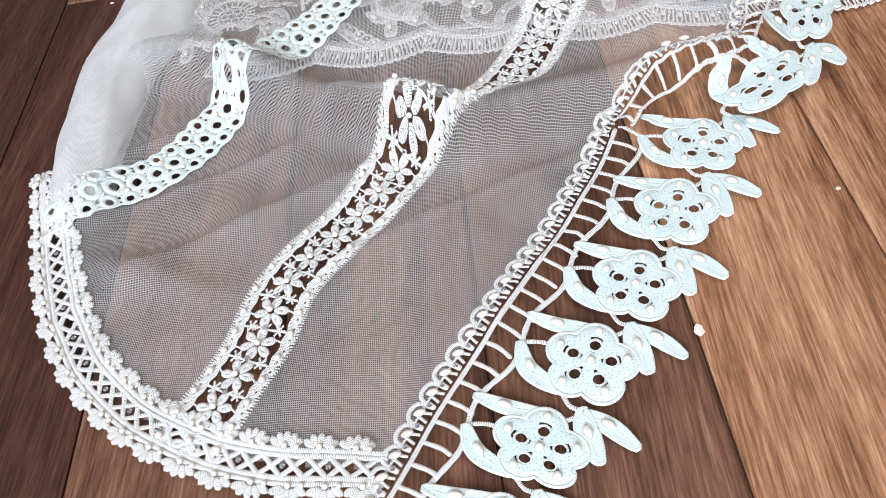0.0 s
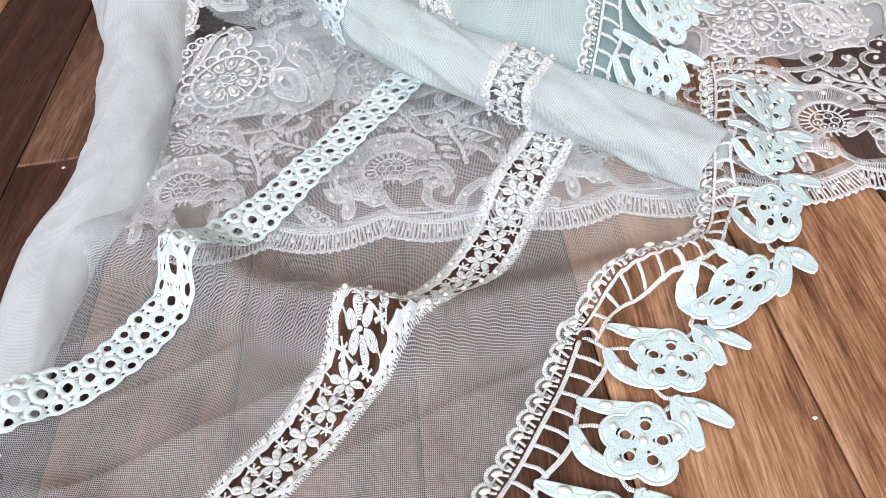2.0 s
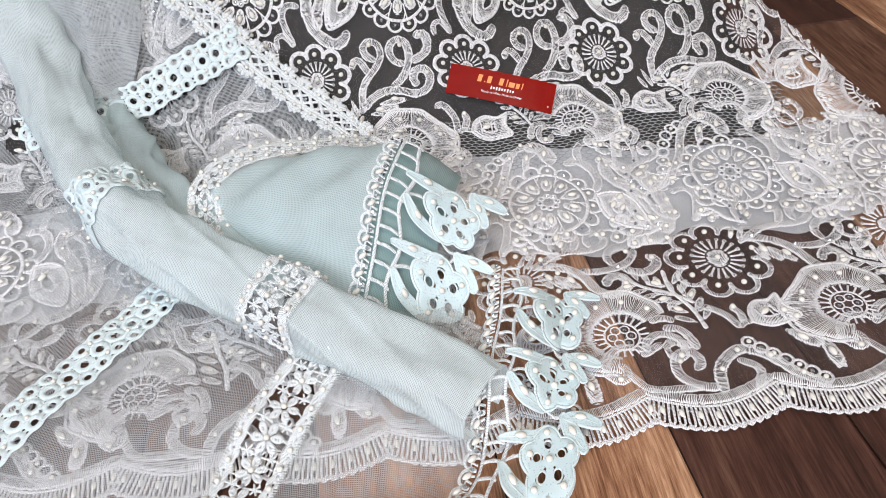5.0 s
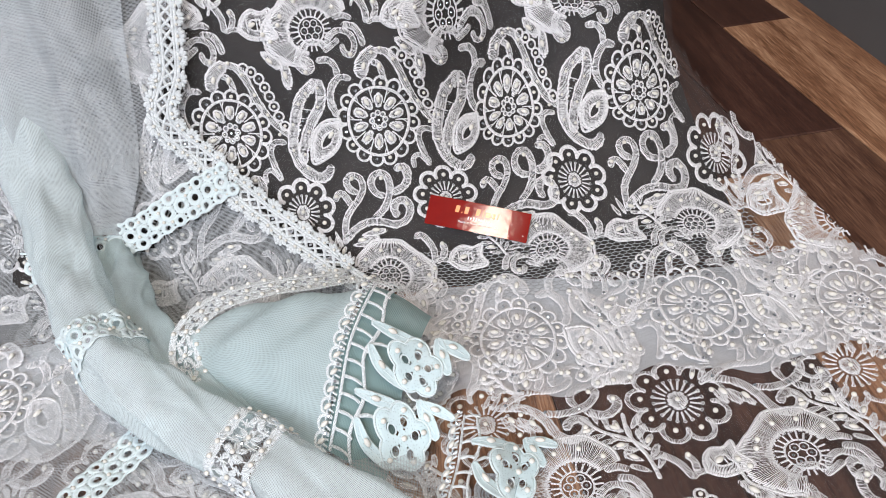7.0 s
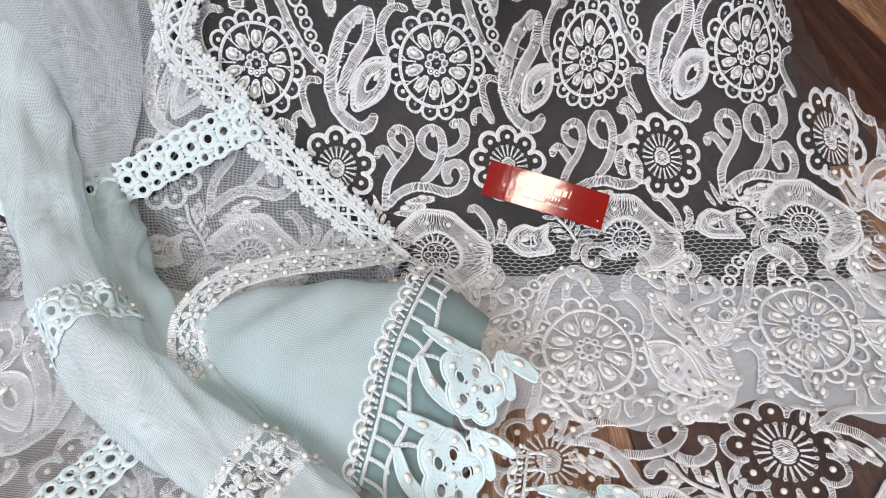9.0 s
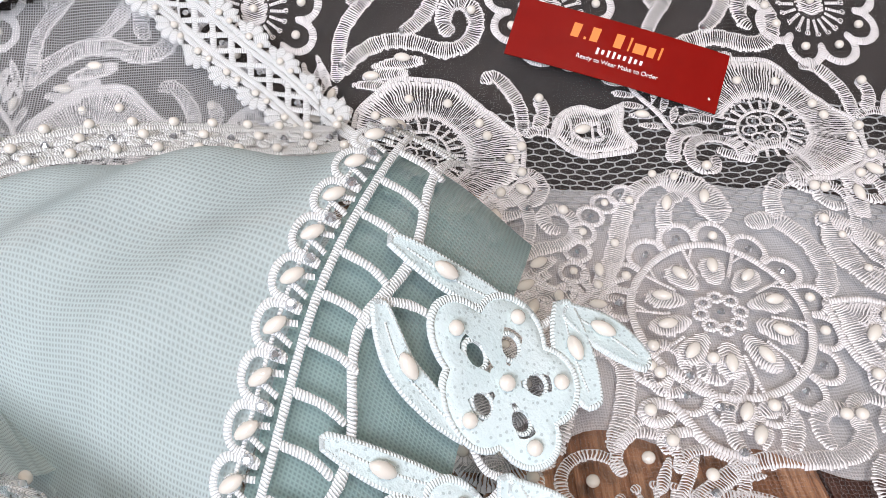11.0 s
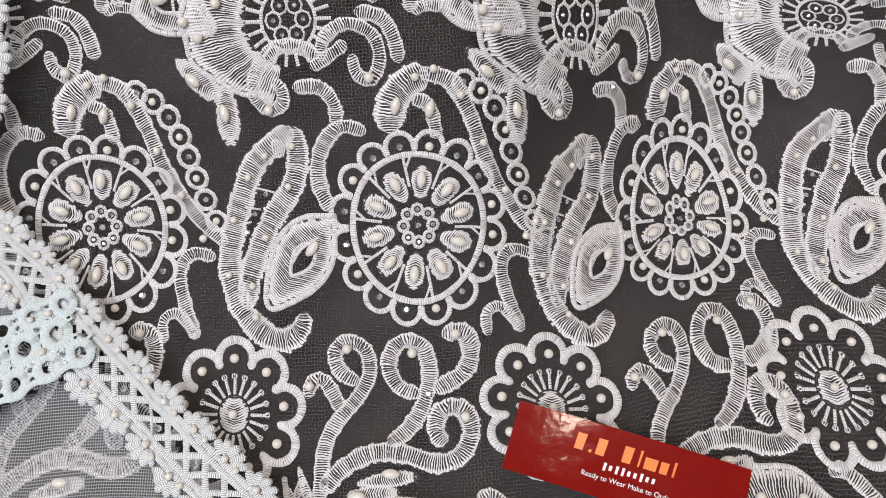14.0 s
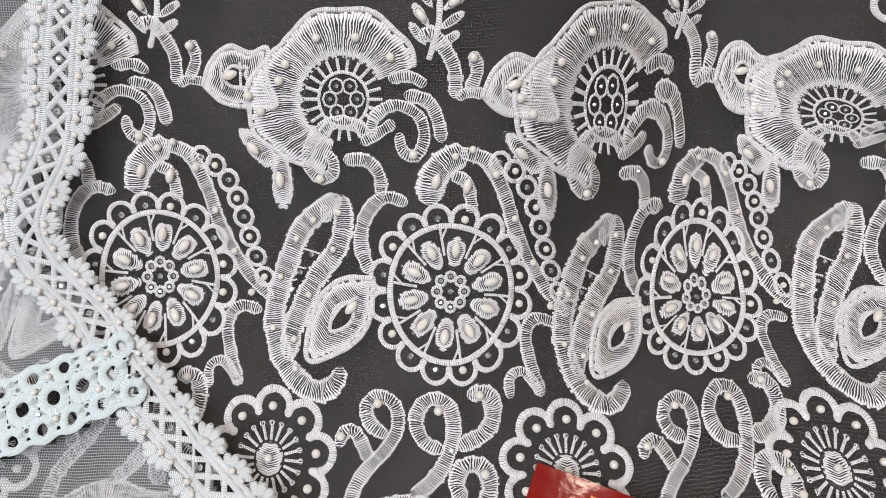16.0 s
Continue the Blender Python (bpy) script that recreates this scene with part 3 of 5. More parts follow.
def swirls(p):
    p.stroke([(-48, 40), (-79, 59), (-87, 91), (-63, 109), (-35, 94), (-30, 53), (-52, 13), (-87, -25), (-106, -67), (-111, -147)], 29, 0.0014, ends=0.9)
    p.stroke([(-133, 17), (-129, 39), (-109, 47), (-88, 18), (-78, -6)], 29, 0.0013, ends=0.5)
    p.stroke([(54, 23), (18, 35), (2, 75), (22, 111), (56, 108), (70, 63), (59, 8), (32, -36), (-1, -62)], 31, 0.0014, ends=0.9)
    p.stroke([(92, 122), (126, 124), (140, 93), (127, 54), (75, 28)], 36, 0.0014, ends=0.8)
    p.stroke([(93, -64), (77, -40), (87, -6), (119, -5), (136, -41), (119, -83), (79, -93), (25, -77), (-28, -76), (-77, -99), (-108, -133)], 36, 0.0014, ends=0.9)
    for q in [(-66, 95), (42, 92), (114, 120), (126, -22), (-129, 36)]:
        p.bead(q, "pearl", 0, 0.95, 0.0014)
    for q in [(67, 23), (3, -57), (-103, -116)]:
        p.bead(q, "stone", 0, 0.8, 0.0014)
    p.petal((-3, -119), 107, 29, 0.11, 0.0011)
    p.petal((-27, -141), 96, 29, 0.02, 0.0011)
    p.petal((-50, -161), 79, 24, -0.17, 0.0011)
    for q in [(4, -111), (-50, -145)]:
        p.bead(q, "rice", -0.1, 0.95, 0.0011)
    p.petal((-136, -122), 82, 17, -1.23, 0.0011)
    p.petal((-156, -140), 63, 17, -1.09, 0.0011)


def fan(p):
    p.fill([(30 * math.cos(a), 34 * math.sin(a)) for a in np.linspace(0, 2 * math.pi, 12, endpoint=False)], 0.0013, (0, 0))
    p.bead((0, 0), "pearl", 0, 0.9)
    n = 20
    for i in range(n):
        a = 2 * math.pi * i / n
        p.stroke([(32 * math.cos(a), 36 * math.sin(a)), (62 * math.cos(a), 66 * math.sin(a))], 6, 0.0007)
        p.petal((64 * math.cos(a), 68 * math.sin(a)), 13, 13, a, 0.0012)
    for i in range(9):
        a = 2 * math.pi * (i + 0.25) / 9
        c = (98 * math.cos(a), 100 * math.sin(a))
        t = np.linspace(a - 2.15, a + 2.15, 11)
        p.stroke(np.column_stack([c[0] + 34 * np.cos(t), c[1] + 34 * np.sin(t)]), 16, 0.0012)
        p.bead(c, "pearl", 0, 0.95, 0.0003)


def hibiscus_scrolls(p):
    p.stroke([(45, -55), (13, -40), (-29, -42), (-63, -79), (-67, -122), (-45, -146), (-22, -133), (-22, -105), (-39, -93)], 27, 0.0014, ends=0.8)
    p.stroke([(49, -64), (57, -30), (95, -9), (135, -26), (147, -63), (132, -94), (108, -86), (100, -55)], 25, 0.0014, ends=0.8)
    p.stroke([(31, -73), (76, -49), (93, -37)], 24, 0.0012, ends=0.7)
    p.stroke([(110, 10), (151, 0), (170, -31), (179, -74)], 29, 0.0012, ends=0.7)
    p.stroke([(82, 37), (121, 43), (150, 28)], 26, 0.0012, ends=0.7)
    p.petal((-163, -95), 107, 45, -0.79, 0.0011)
    p.petal((-118, -150), 125, 43, -1.56, 0.0011)
    for q in [(-171, -97)]:
        p.bead(q, "rice", -0.75, 1.0, 0.0011)
    for q in [(-121, -154)]:
        p.bead(q, "rice", -1.4, 1.0, 0.0011)
    for q in [(-44, -146), (128, -92), (-153, -23), (-116, 30), (-176, 4)]:
        p.bead(q, "pearl", 0, 0.98, 0.0016)


def hibiscus(p):
    out, inner = [], []
    for i in range(40):
        a = math.radians(28 + 228 * i / 39)
        r = 148 + 36 * abs(math.sin(1.65 * (a - 0.5)))
        r *= 1 + 0.02 * math.sin(11 * a)
        out.append((r * math.cos(a), r * 0.88 * math.sin(a)))
        inner.append((70 * math.cos(a), 68 * math.sin(a)))
    o, q = p.put(out), p.put(inner)
    m = len(o)
    uv, hh, tx = [], [], []
    for k, z in ((0, 0.0), (0.05, 0.9), (0.5, 1.0), (0.95, 0.8), (1.0, 0)):
        uv.append(o + (q - o) * k)
        hh.append(np.full(m, 0.0002 + z * 0.0008))
        tx.append(np.column_stack([np.arange(m) / m * 105, np.full(m, 0.5 - k)]))
    p.add(np.vstack(uv), np.concatenate(hh), [(r * m + i + 1, r * m + i, (r + 1) * m + i, (r + 1) * m + i + 1) for r in range(4) for i in range(m - 1)], np.vstack(tx), "bloom")
    p.stroke(out, 10, 0.0014)
    for i in range(22):
        a = 2 * math.pi * i / 22
        p.stroke([(72 * math.cos(a), 70 * math.sin(a)), (46 * math.cos(a), 45 * math.sin(a))], 6, 0.0007)
    p.ring((0, 0), 46, 6, 0.0007, 20)
    for i in range(6):
        a = 2 * math.pi * i / 6
        p.ring((25 * math.cos(a), 25 * math.sin(a)), 13, 4, 0.0007, 8)
        p.bead((25 * math.cos(a), 25 * math.sin(a)), "stone", 0, 0.6, 0)
    for a in (0.75, 1.35, 1.95, 2.6):
        p.bead((120 * math.cos(a), 112 * math.sin(a)), "pearl", 0, 0.95, 0.0015)
    hibiscus_scrolls(p)


def rose_leaf(p):
    """A broad leaf with an open beaded middle, on a short stem with two curled tips."""
    p.leaf([(-52, -16), (-34, 26), (2, 50), (40, 38), (74, 46), (68, 2), (86, -48), (36, -54), (-16, -48)], 0.0011, (10, 0), 0.36)
    p.bead((2, 2), "rice", 0.3, 1.0, 0.0006)
    for x in (-16, 20):
        p.stroke([(x, -24), (x, 24)], 5, 0.0006)
        p.bead((x + 6, 3), "stone", 0, 0.6, 0)
    p.stroke([(-46, -12), (-78, -8), (-100, -20)], 22, 0.0011, ends=0.7)
    p.stroke([(-78, -8), (-62, 30), (-72, 62)], 26, 0.0012, ends=0.7)
    p.stroke([(-100, -20), (-104, 40), (-140, 92), (-168, 84)], 28, 0.0012, ends=0.6)
    p.bead((-70, 52), "pearl", 0, 0.95, 0.0013)


def beaded_arch(p):
    """A high scroll with a row of beaded loops along its back, and two curls at its foot."""
    p.stroke([(192, -222), (212, -140), (278, -90), (339, -118), (392, -186), (452, -232)], 36, 0.0013, ends=0.7)
    p.stroke([(262, -120), (305, -158), (280, -220)], 26, 0.0011, ends=0.7)
    for i in range(7):
        q = (312 + i * 23, -70 - i * 23)
        p.ring(q, 17, 8, 0.0008, 10)
        p.bead(q, "stone" if i % 2 else "pearl", 0, 0.75, 0)
    p.stroke([(190, -200), (148, -190), (106, -150), (112, -95), (150, -75), (172, -110), (150, -140)], 32, 0.0013, ends=0.8)
    p.stroke([(172, -60), (120, -40), (95, -60)], 28, 0.0012, ends=0.7)
    p.stroke([(-20, -120), (20, -178), (90, -190), (150, -192)], 26, 0.0012, ends=0.8)
    for q in ((212, -150), (270, -96), (345, -125), (400, -190), (118, -110)):
        p.bead(q, "pearl", 0, 0.85, 0.0013)


def sprig(p):
    p.stroke([(0, -90), (6, -20), (-4, 60), (14, 130)], 12, 0.0009)
    for i in range(5):
        for s in (-1, 1):
            p.petal((s * 30, -45 + i * 34), 60, 20, math.pi / 2 - s * 0.85, 0.001)
            if (i + s) % 3 == 0:
                p.bead((s * 30, -45 + i * 34), "rice", math.pi / 2 - s * 0.85, 0.85, 0.001)


# ---- strip designs: u along, v across ----
def edging_braid(p, length):
    """Lattice band between cords, with half daisies on both edges."""
    for v in (-0.0075, -0.0050, 0.0050, 0.0075):
        p.stroke([(x, v + 0.0002 * math.sin(x * 900)) for x in np.arange(0, length, 0.006)], 0.0019, 0.001, step=0.002)
    n = int(length / 0.0105)
    for i in range(n):
        u = i * 0.0105
        p.stroke([(u, -0.0046), (u + 0.0105, 0.0046)], 0.0019, 0.0010)
        p.stroke([(u, 0.0046), (u + 0.0105, -0.0046)], 0.0019, 0.0008)
        if i % 2:
            p.bead((u, 0.0), "stone", 0, 0.75, 0.0003)
    m = int(length / 0.0165)
    for i in range(m):
        for s in (-1, 1):
            u = i * 0.0165 + (0.008 if s > 0 else 0.002)
            for k in range(5):
                a = s * math.pi / 2 + (k - 2) * 0.5
                p.petal((u + 0.0062 * math.cos(a), s * 0.0080 + 0.0046 * math.sin(a)), 0.0068, 0.0034, a, 0.0018)
            p.bead((u, s * 0.0088), "pearl", 0, 0.72, 0.001)
            p.bead((u + 0.006, s * 0.0086), "pearl", 0, 0.62, 0.001)


def daisy_strip(p, length):
    """Insertion lace: a row of open daisies between two fringed edges."""
    half = 0.0185
    for s in (-1, 1):
        p.stroke([(x, s * (0.0125 + 0.0006 * math.sin(x * 700))) for x in np.arange(0, length, 0.003)], 0.0022, 0.0009, step=0.002)
        p.stroke([(x, s * (0.0155 + 0.0013 * math.sin(x * 1100))) for x in np.arange(0, length, 0.002)], 0.0017, 0.0009, step=0.0018)
        p.stroke([(x, s * (0.0142 - 0.0012 * math.sin(x * 1100))) for x in np.arange(0, length, 0.002)], 0.0013, 0.0007, step=0.0018)
        for u in np.arange(0.001, length, 0.0016):
            p.stroke([(u, s * 0.0158), (u + 0.0005, s * half)], 0.0006, 0.0004)
        for i, u in enumerate(np.arange(0.006, length, 0.0125)):
            p.bead((u + (0.004 if s > 0 else 0), s * 0.0145), "pearl", 0, 0.85, 0.0009)
    for i, u in enumerate(np.arange(0.009, length - 0.004, 0.0185)):
        for k in range(6):
            a = 2 * math.pi * k / 6 + 0.2 * (i % 3)
            c = (u + 0.0052 * math.cos(a), 0.0052 * math.sin(a))
            p.petal(c, 0.0080, 0.0046, a, 0.0011, 0.12)
            p.stroke([(u + 0.0085 * math.cos(a), 0.0085 * math.sin(a)), (u + 0.0122 * math.cos(a + 0.2), 0.0122 * math.sin(a + 0.2))], 0.0008, 0.0006)
        p.bead((u, 0), "pearl", 0, 0.85, 0.001)
        for s in (-1, 1):
            w = (u + 0.0092, s * 0.0072)
            for k in range(3):
                a = k * math.pi / 3 + 0.4
                p.stroke([(w[0] - 0.0036 * math.cos(a), w[1] - 0.0036 * math.sin(a)), (w[0] + 0.0036 * math.cos(a), w[1] + 0.0036 * math.sin(a))], 0.0009, 0.0007)
        p.stroke([(u + 0.0092, -0.012), (u + 0.0086, 0), (u + 0.0092, 0.012)], 0.0009, 0.0006)
        p.bead((u + 0.0092, 0), "stone", 0, 0.85, 0.0005)


def ring_strip(p, length):
    """Insertion lace of corded rings in three rows."""
    for i, u in enumerate(np.arange(0.006, length - 0.003, 0.0125)):
        p.ring((u, 0), 0.0045, 0.0030, 0.0014, 14, 0.005)
        for s in (-1, 1):
            w = u + 0.0062
            p.ring((w, s * 0.0108), 0.0040, 0.0028, 0.0014, 14, 0.0042)
            p.stroke([(u, s * 0.0055), (w - 0.002, s * 0.0075)], 0.001, 0.0007)
            p.stroke([(u + 0.0125, s * 0.0055), (w + 0.002, s * 0.0075)], 0.001, 0.0007)
            p.ring((w, s * 0.0045), 0.0013, 0.0009, 0.0008, 7)
            p.ring((u, s * 0.0088), 0.0016, 0.001, 0.0008, 7)
            p.stroke([(u - 0.0022, s * 0.012), (u, s * 0.0108), (u + 0.0022, s * 0.012)], 0.001, 0.0008)
            p.bead((w if i % 2 else u, s * (0.0048 if i % 2 else 0.0088)), "pearl" if (i + s) % 3 else "stone", 0, 0.7, 0.0009)
    for s in (-1, 1):
        p.stroke([(x, s * (0.0148 + 0.0009 * math.cos(2 * math.pi * (x - 0.0122) / 0.0125))) for x in np.arange(0, length, 0.0025)], 0.0018, 0.001, step=0.002)


PITCH = 0.0490


def trim_band(p, length):
    """The trim's inner part: beaded scallops, a cord, ladder bars and the cord beyond them."""
    for v, w in ((0.0062, 0.0024), (-0.001, 0.0012)):
        p.stroke([(x, v) for x in np.arange(0, length + 0.004, 0.008)], w, 0.001, step=0.003)
    for i, u in enumerate(np.arange(0.004, length, 0.0112)):
        p.stroke([(u - 0.0054, 0.004), (u - 0.0045, -0.004), (u, -0.0062), (u + 0.0045, -0.004), (u + 0.0054, 0.004)], 0.0022, 0.001)
        p.stroke([(u - 0.0025, 0.004), (u, -0.003), (u + 0.0025, 0.004)], 0.0015, 0.0008)
        p.bead((u, -0.0008), "rice", 0.75, 0.82, 0.0012)
        p.bead((u + 0.0056, 0.001), "stone", 0, 0.78, 0.0012)
        p.stroke([(u, 0.007), (u + 0.0006, 0.015), (u - 0.0004, 0.0208)], 0.0023, 0.0012)
    p.stroke([(x, 0.0205 + 0.0024 * math.sin(2 * math.pi * x / PITCH + 2.4)) for x in np.arange(0, length, 0.005)], 0.0026, 0.0012, step=0.002)


def trim_flower(p):
    """A pierced guipure flower with five rounded petals and five eyelets."""
    pts = []
    for i in range(60):
        a = 2 * math.pi * i / 60
        lean = (a + 1.48 + math.pi / 5) % (2 * math.pi / 5) - math.pi / 5
        r = 0.0115 * math.cos(lean) + math.sqrt(0.0092**2 - (0.0115 * math.sin(lean)) ** 2)
        pts.append((r * math.cos(a), 0.0530 + 1.04 * r * math.sin(a)))
    out = p.put(pts)
    c = p.put([(0, 0.053)])[0]
    holes = [(c + 0.0092 * np.array([math.cos(b), math.sin(b)]), 0.0029) for b in [2 * math.pi * k / 5 - 1.48 for k in range(5)]]
    # polar grid that bends round the eyelets
    rows = [0.0, 0.22, 0.36, 0.5, 0.64, 0.78, 0.92, 1.0]
    grid = [c + (out - c) * max(r, 0.02) for r in rows]
    uv = np.vstack(grid)
    m = len(out)
    drop = np.zeros(len(uv), dtype=bool)
    for hc, hr in holes:
        d = uv - hc
        dist = np.linalg.norm(d, axis=1)
        inside = dist < hr * 0.62
        near = (dist < hr * 1.35) & ~inside
        uv[near] = hc + d[near] / dist[near][:, None] * hr
        drop |= inside
    hh = np.concatenate([np.full(m, 0.0002 + (0.0 if r == 1 else 0.0011)) for r in rows])
    tx = uv * np.array([1000.0, 0.0])
    faces = []
    for r in range(len(rows) - 1):
        for i in range(m):
            q = (r * m + i, r * m + (i + 1) % m, (r + 1) * m + (i + 1) % m, (r + 1) * m + i)
            mid = uv[list(q)].mean(0)
            if drop[list(q)].any() or any(np.linalg.norm(mid - hc) < hr * 0.93 for hc, hr in holes):
                continue
            faces.append(q)
    p.add(uv, hh, faces, tx)
    p.stroke(pts, 0.0019, 0.0016, True, curve=False)
    for k in range(5):
        b = 2 * math.pi * k / 5 - 1.48
        p.ring((0.0092 * math.cos(b), 0.053 + 0.0092 * math.sin(b)), 0.0032, 0.0013, 0.0015, 12)
    p.bead((0, 0.053), "pearl", 0, 1.0)
    for k in range(5):
        b = 2 * math.pi * k / 5 - 1.48
        p.bead((0.0162 * math.cos(b), 0.053 + 0.0162 * math.sin(b)), "pearl", 0, 0.95)


def leaf_shape(p, points, w):
    """A long leaf along a bent midrib, with a corded rim."""
    s = spline(points)
    g = np.linspace(0, 1, 9)
    mid = s(g)
    t = np.gradient(mid, axis=0)
    t /= np.linalg.norm(t, axis=1, keepdims=True)
    n = np.stack([-t[:, 1], t[:, 0]], -1)
    half = 0.40 * w * np.sin(np.pi * (0.08 + 0.84 * g)) ** 0.7
    rim = np.vstack([mid + n * half[:, None], (mid - n * half[:, None])[::-1]])
    q = p.put(np.vstack([mid + n * half[:, None], mid, mid - n * half[:, None]]))
    faces = [(r * 9 + i, r * 9 + i + 1, (r + 1) * 9 + i + 1, (r + 1) * 9 + i) for r in range(2) for i in range(8)]
    p.add(q, np.concatenate([np.full(9, 0.0012), np.full(9, 0.0007), np.full(9, 0.0012)]), faces, q * np.array([1000.0, 0.0]))
    p.stroke(rim, 0.0017, 0.0015, True, step=0.0018)
    p.stroke(mid[1:-1], 0.0009, 0.0011)


TRIM_LEAVES = (
    (((0.0085, 0.0165), (0.0112, 0.0310), (0.0175, 0.0470)), 0.0080, ((0.0110, 0.030, 1.3),)),
    (((-0.0065, 0.0200), (-0.0155, 0.0285), (-0.0178, 0.0380), (-0.0184, 0.0475)), 0.0098, ((-0.0150, 0.0300, 2.1),)),
    (((0.0275, 0.0600), (0.0185, 0.0668), (0.0075, 0.0778)), 0.0125, ((0.0180, 0.0675, 2.3),)),
    (((0.0262, 0.0615), (0.0255, 0.0750), (0.0225, 0.0885)), 0.0092, ((0.0255, 0.0735, 1.6),)),
)


def guipure_trim(surface, parent, start, count, label, skip=()):
    band = Pen()
    trim_band(band, surface.length)
    base = lay("lace_trim", band, surface, IVORY, parent, label, flip=-1)
    for i in range(count):
        if i in skip:
            continue
        u = start + i * PITCH
        f = Pen(origin=(u, 0))
        trim_flower(f)
        lay("lace_flower", f, surface, MINT, base, lift=0.0012, flip=-1, beads_to=base)
        links = []
        links.append([(0.0170, 0.0485), (0.0195, 0.0565), (0.0270, 0.0610)])
        links.append([(-0.0184, 0.0470), (-0.0150, 0.0520), (-0.0130, 0.0570)])
        links.append([(-0.0180, 0.0480), (-0.0225, 0.0545), (-0.0215, 0.0610)])
        links.append([(-0.0060, 0.0195), (-0.0010, 0.0270), (0.0010, 0.0330)])
        for pts in links:
            link = Pen(origin=(u, 0))
            link.stroke(pts, 0.0022, 0.0012)
            lay("lace_link", link, surface, IVORY, base, flip=-1)
        for pts, w, pearls in TRIM_LEAVES:
            lf = Pen(origin=(u, 0))
            leaf_shape(lf, pts, w)
            for x, y, a in pearls:
                lf.bead((x, y), "rice", a, 0.95)
            lay("lace_leaf", lf, surface, MINT, base, lift=0.001, flip=-1, beads_to=base)
    return base


# ---- lace skirt ----
lace_skirt = thing("lace_skirt", "white embroidered tulle skirt with pearls, its hem spread on the floor", "skirt", (0.25, 0.8, 0))
X0, X1 = -0.28, 0.74


def skirt_left(v):
    return np.interp(v, [0, 0.25, 0.36, 0.45], [-0.125, -0.13, -0.14, -0.15])


sheet("tulle_net", skirt, X0, X1, 0.012, 0.64, 0.006, NET, lace_skirt, "fine white tulle ground of the skirt", keep=lambda a, b: (a <= skirt_edge(b)) & (a >= skirt_left(b)))
def lining_cut(x, k):
    lo, hi = 0.160 + 0.007 * np.sin(x * 46) + 0.003 * np.sin(x * 131), 0.266 + 0.008 * np.sin(x * 21 + 1)
    return skirt(x, lo + (hi - lo) * k / 0.1) - np.array([0, 0, 0.003])


sheet("lining", lining_cut, -0.10, 0.70, 0, 0.1, 0.004, LINING, lace_skirt, "white voile underlayer showing through the net", keep=lambda a, b: a <= skirt_edge(0.164 + b) - 0.005)



def inside(x, v):
    p = skirt(x, v)
    return p + np.stack([0 * v, 0.028 + 0 * v, 0 * v - 0.004], -1)


# plain charcoal sheet a little behind the net
sheet("dark_backing", inside, -0.12, 0.555, 0.252, 0.64, 0.01, DARK, lace_skirt, "charcoal sheet inside the tulle skirt")

# coarse hexagonal lace edge between underlayer and skirt
hexes = Pen()
HC = 0.0036
for r in range(19):
    for c in range(106):
        x, v = -0.06 + (c + 0.5 * (r % 2)) * HC * 1.732, 0.252 + r * HC * 1.5 * 0.55
        if x < 0.565:
            a = np.linspace(math.pi / 6, math.pi * 7 / 6, 4)
            hexes.stroke(np.column_stack([x + HC * np.cos(a), v + 0.55 * HC * np.sin(a)]), 0.0007, 0.0003, curve=False)
lay("coarse_net", hexes, skirt, plain("grey_net_thread", (0.36, 0.37, 0.37), 0.7), lace_skirt, "coarse grey hexagonal net edging", lift=-0.002)


def in_folds(x, v):
    """How far the pattern rides lower where the skirt sinks into its folds."""
    top = -0.006 - 0.023 * smooth(0.38, 0.45, x)
    deep = np.interp(v, [0.29, 0.355, 0.39, 0.431, 0.494], [0, -0.015, -0.021, -0.032, -0.023])
    k = smooth(0.494, 0.53, v)
    return v + smooth(0.275, 0.35, x) * (deep * (1 - k) + top * k)


def motif(name, draw, x, v, scale=1.0, turn=0.0, sx=1.0, sy=1.0, label=""):
    p = Pen(U * scale, (x, v), turn, sx, sy)
    draw(p)
    for q in p.v:
        q[:, 1] = in_folds(q[:, 0], q[:, 1])
    p.beads = [(u, float(in_folds(np.array(u), np.array(w))), *more) for u, w, *more in p.beads]
    a = np.vstack(p.v)
    if (a[:, 0] > skirt_edge(a[:, 1]) + 0.004).mean() > 0.45:
        return
    p.beads = [b for b in p.beads if skirt_left(b[1]) < b[0] < skirt_edge(b[1])]
    ok = (a[:, 0] < skirt_edge(a[:, 1]) + 0.002) & (a[:, 1] > 0.01) & (a[:, 0] > skirt_left(a[:, 1]))
    p.f = [f if all(ok[i] for i in f) else () for f in p.f]
    p.pieces = [q for q in p.pieces if any(p.f[q[2]:q[2] + q[3]])]
    for k, (nm, n0, a0, m) in enumerate(p.pieces):
        p.f[a0:a0 + m] = [f for f in p.f[a0:a0 + m] if f] + [() for f in p.f[a0:a0 + m] if not f]
        p.pieces[k] = (nm, n0, a0, sum(1 for f in p.f[a0:a0 + m] if f))
    if p.pieces:
        lay(name, p, skirt, WHITE, lace_skirt, label, split=True)


# upper rows, on the hanging part
for x, v, s in ((-0.134, 0.43, 1), (-0.004, 0.43, 1), (0.126, 0.430, 1), (0.257, 0.431, 1), (0.376, 0.431, 0.9), (0.499, 0.431, 0.95)):
    motif("medallion", medallion, x, v, sx=s)
    motif("paisley", paisley, x, v, sx=s)
for x, v in ((-0.07, 0.362), (0.058, 0.360), (0.182, 0.357), (0.307, 0.357), (0.423, 0.357), (0.556, 0.356)):
    motif("daisy_fan", fan, x, v, 0.88)
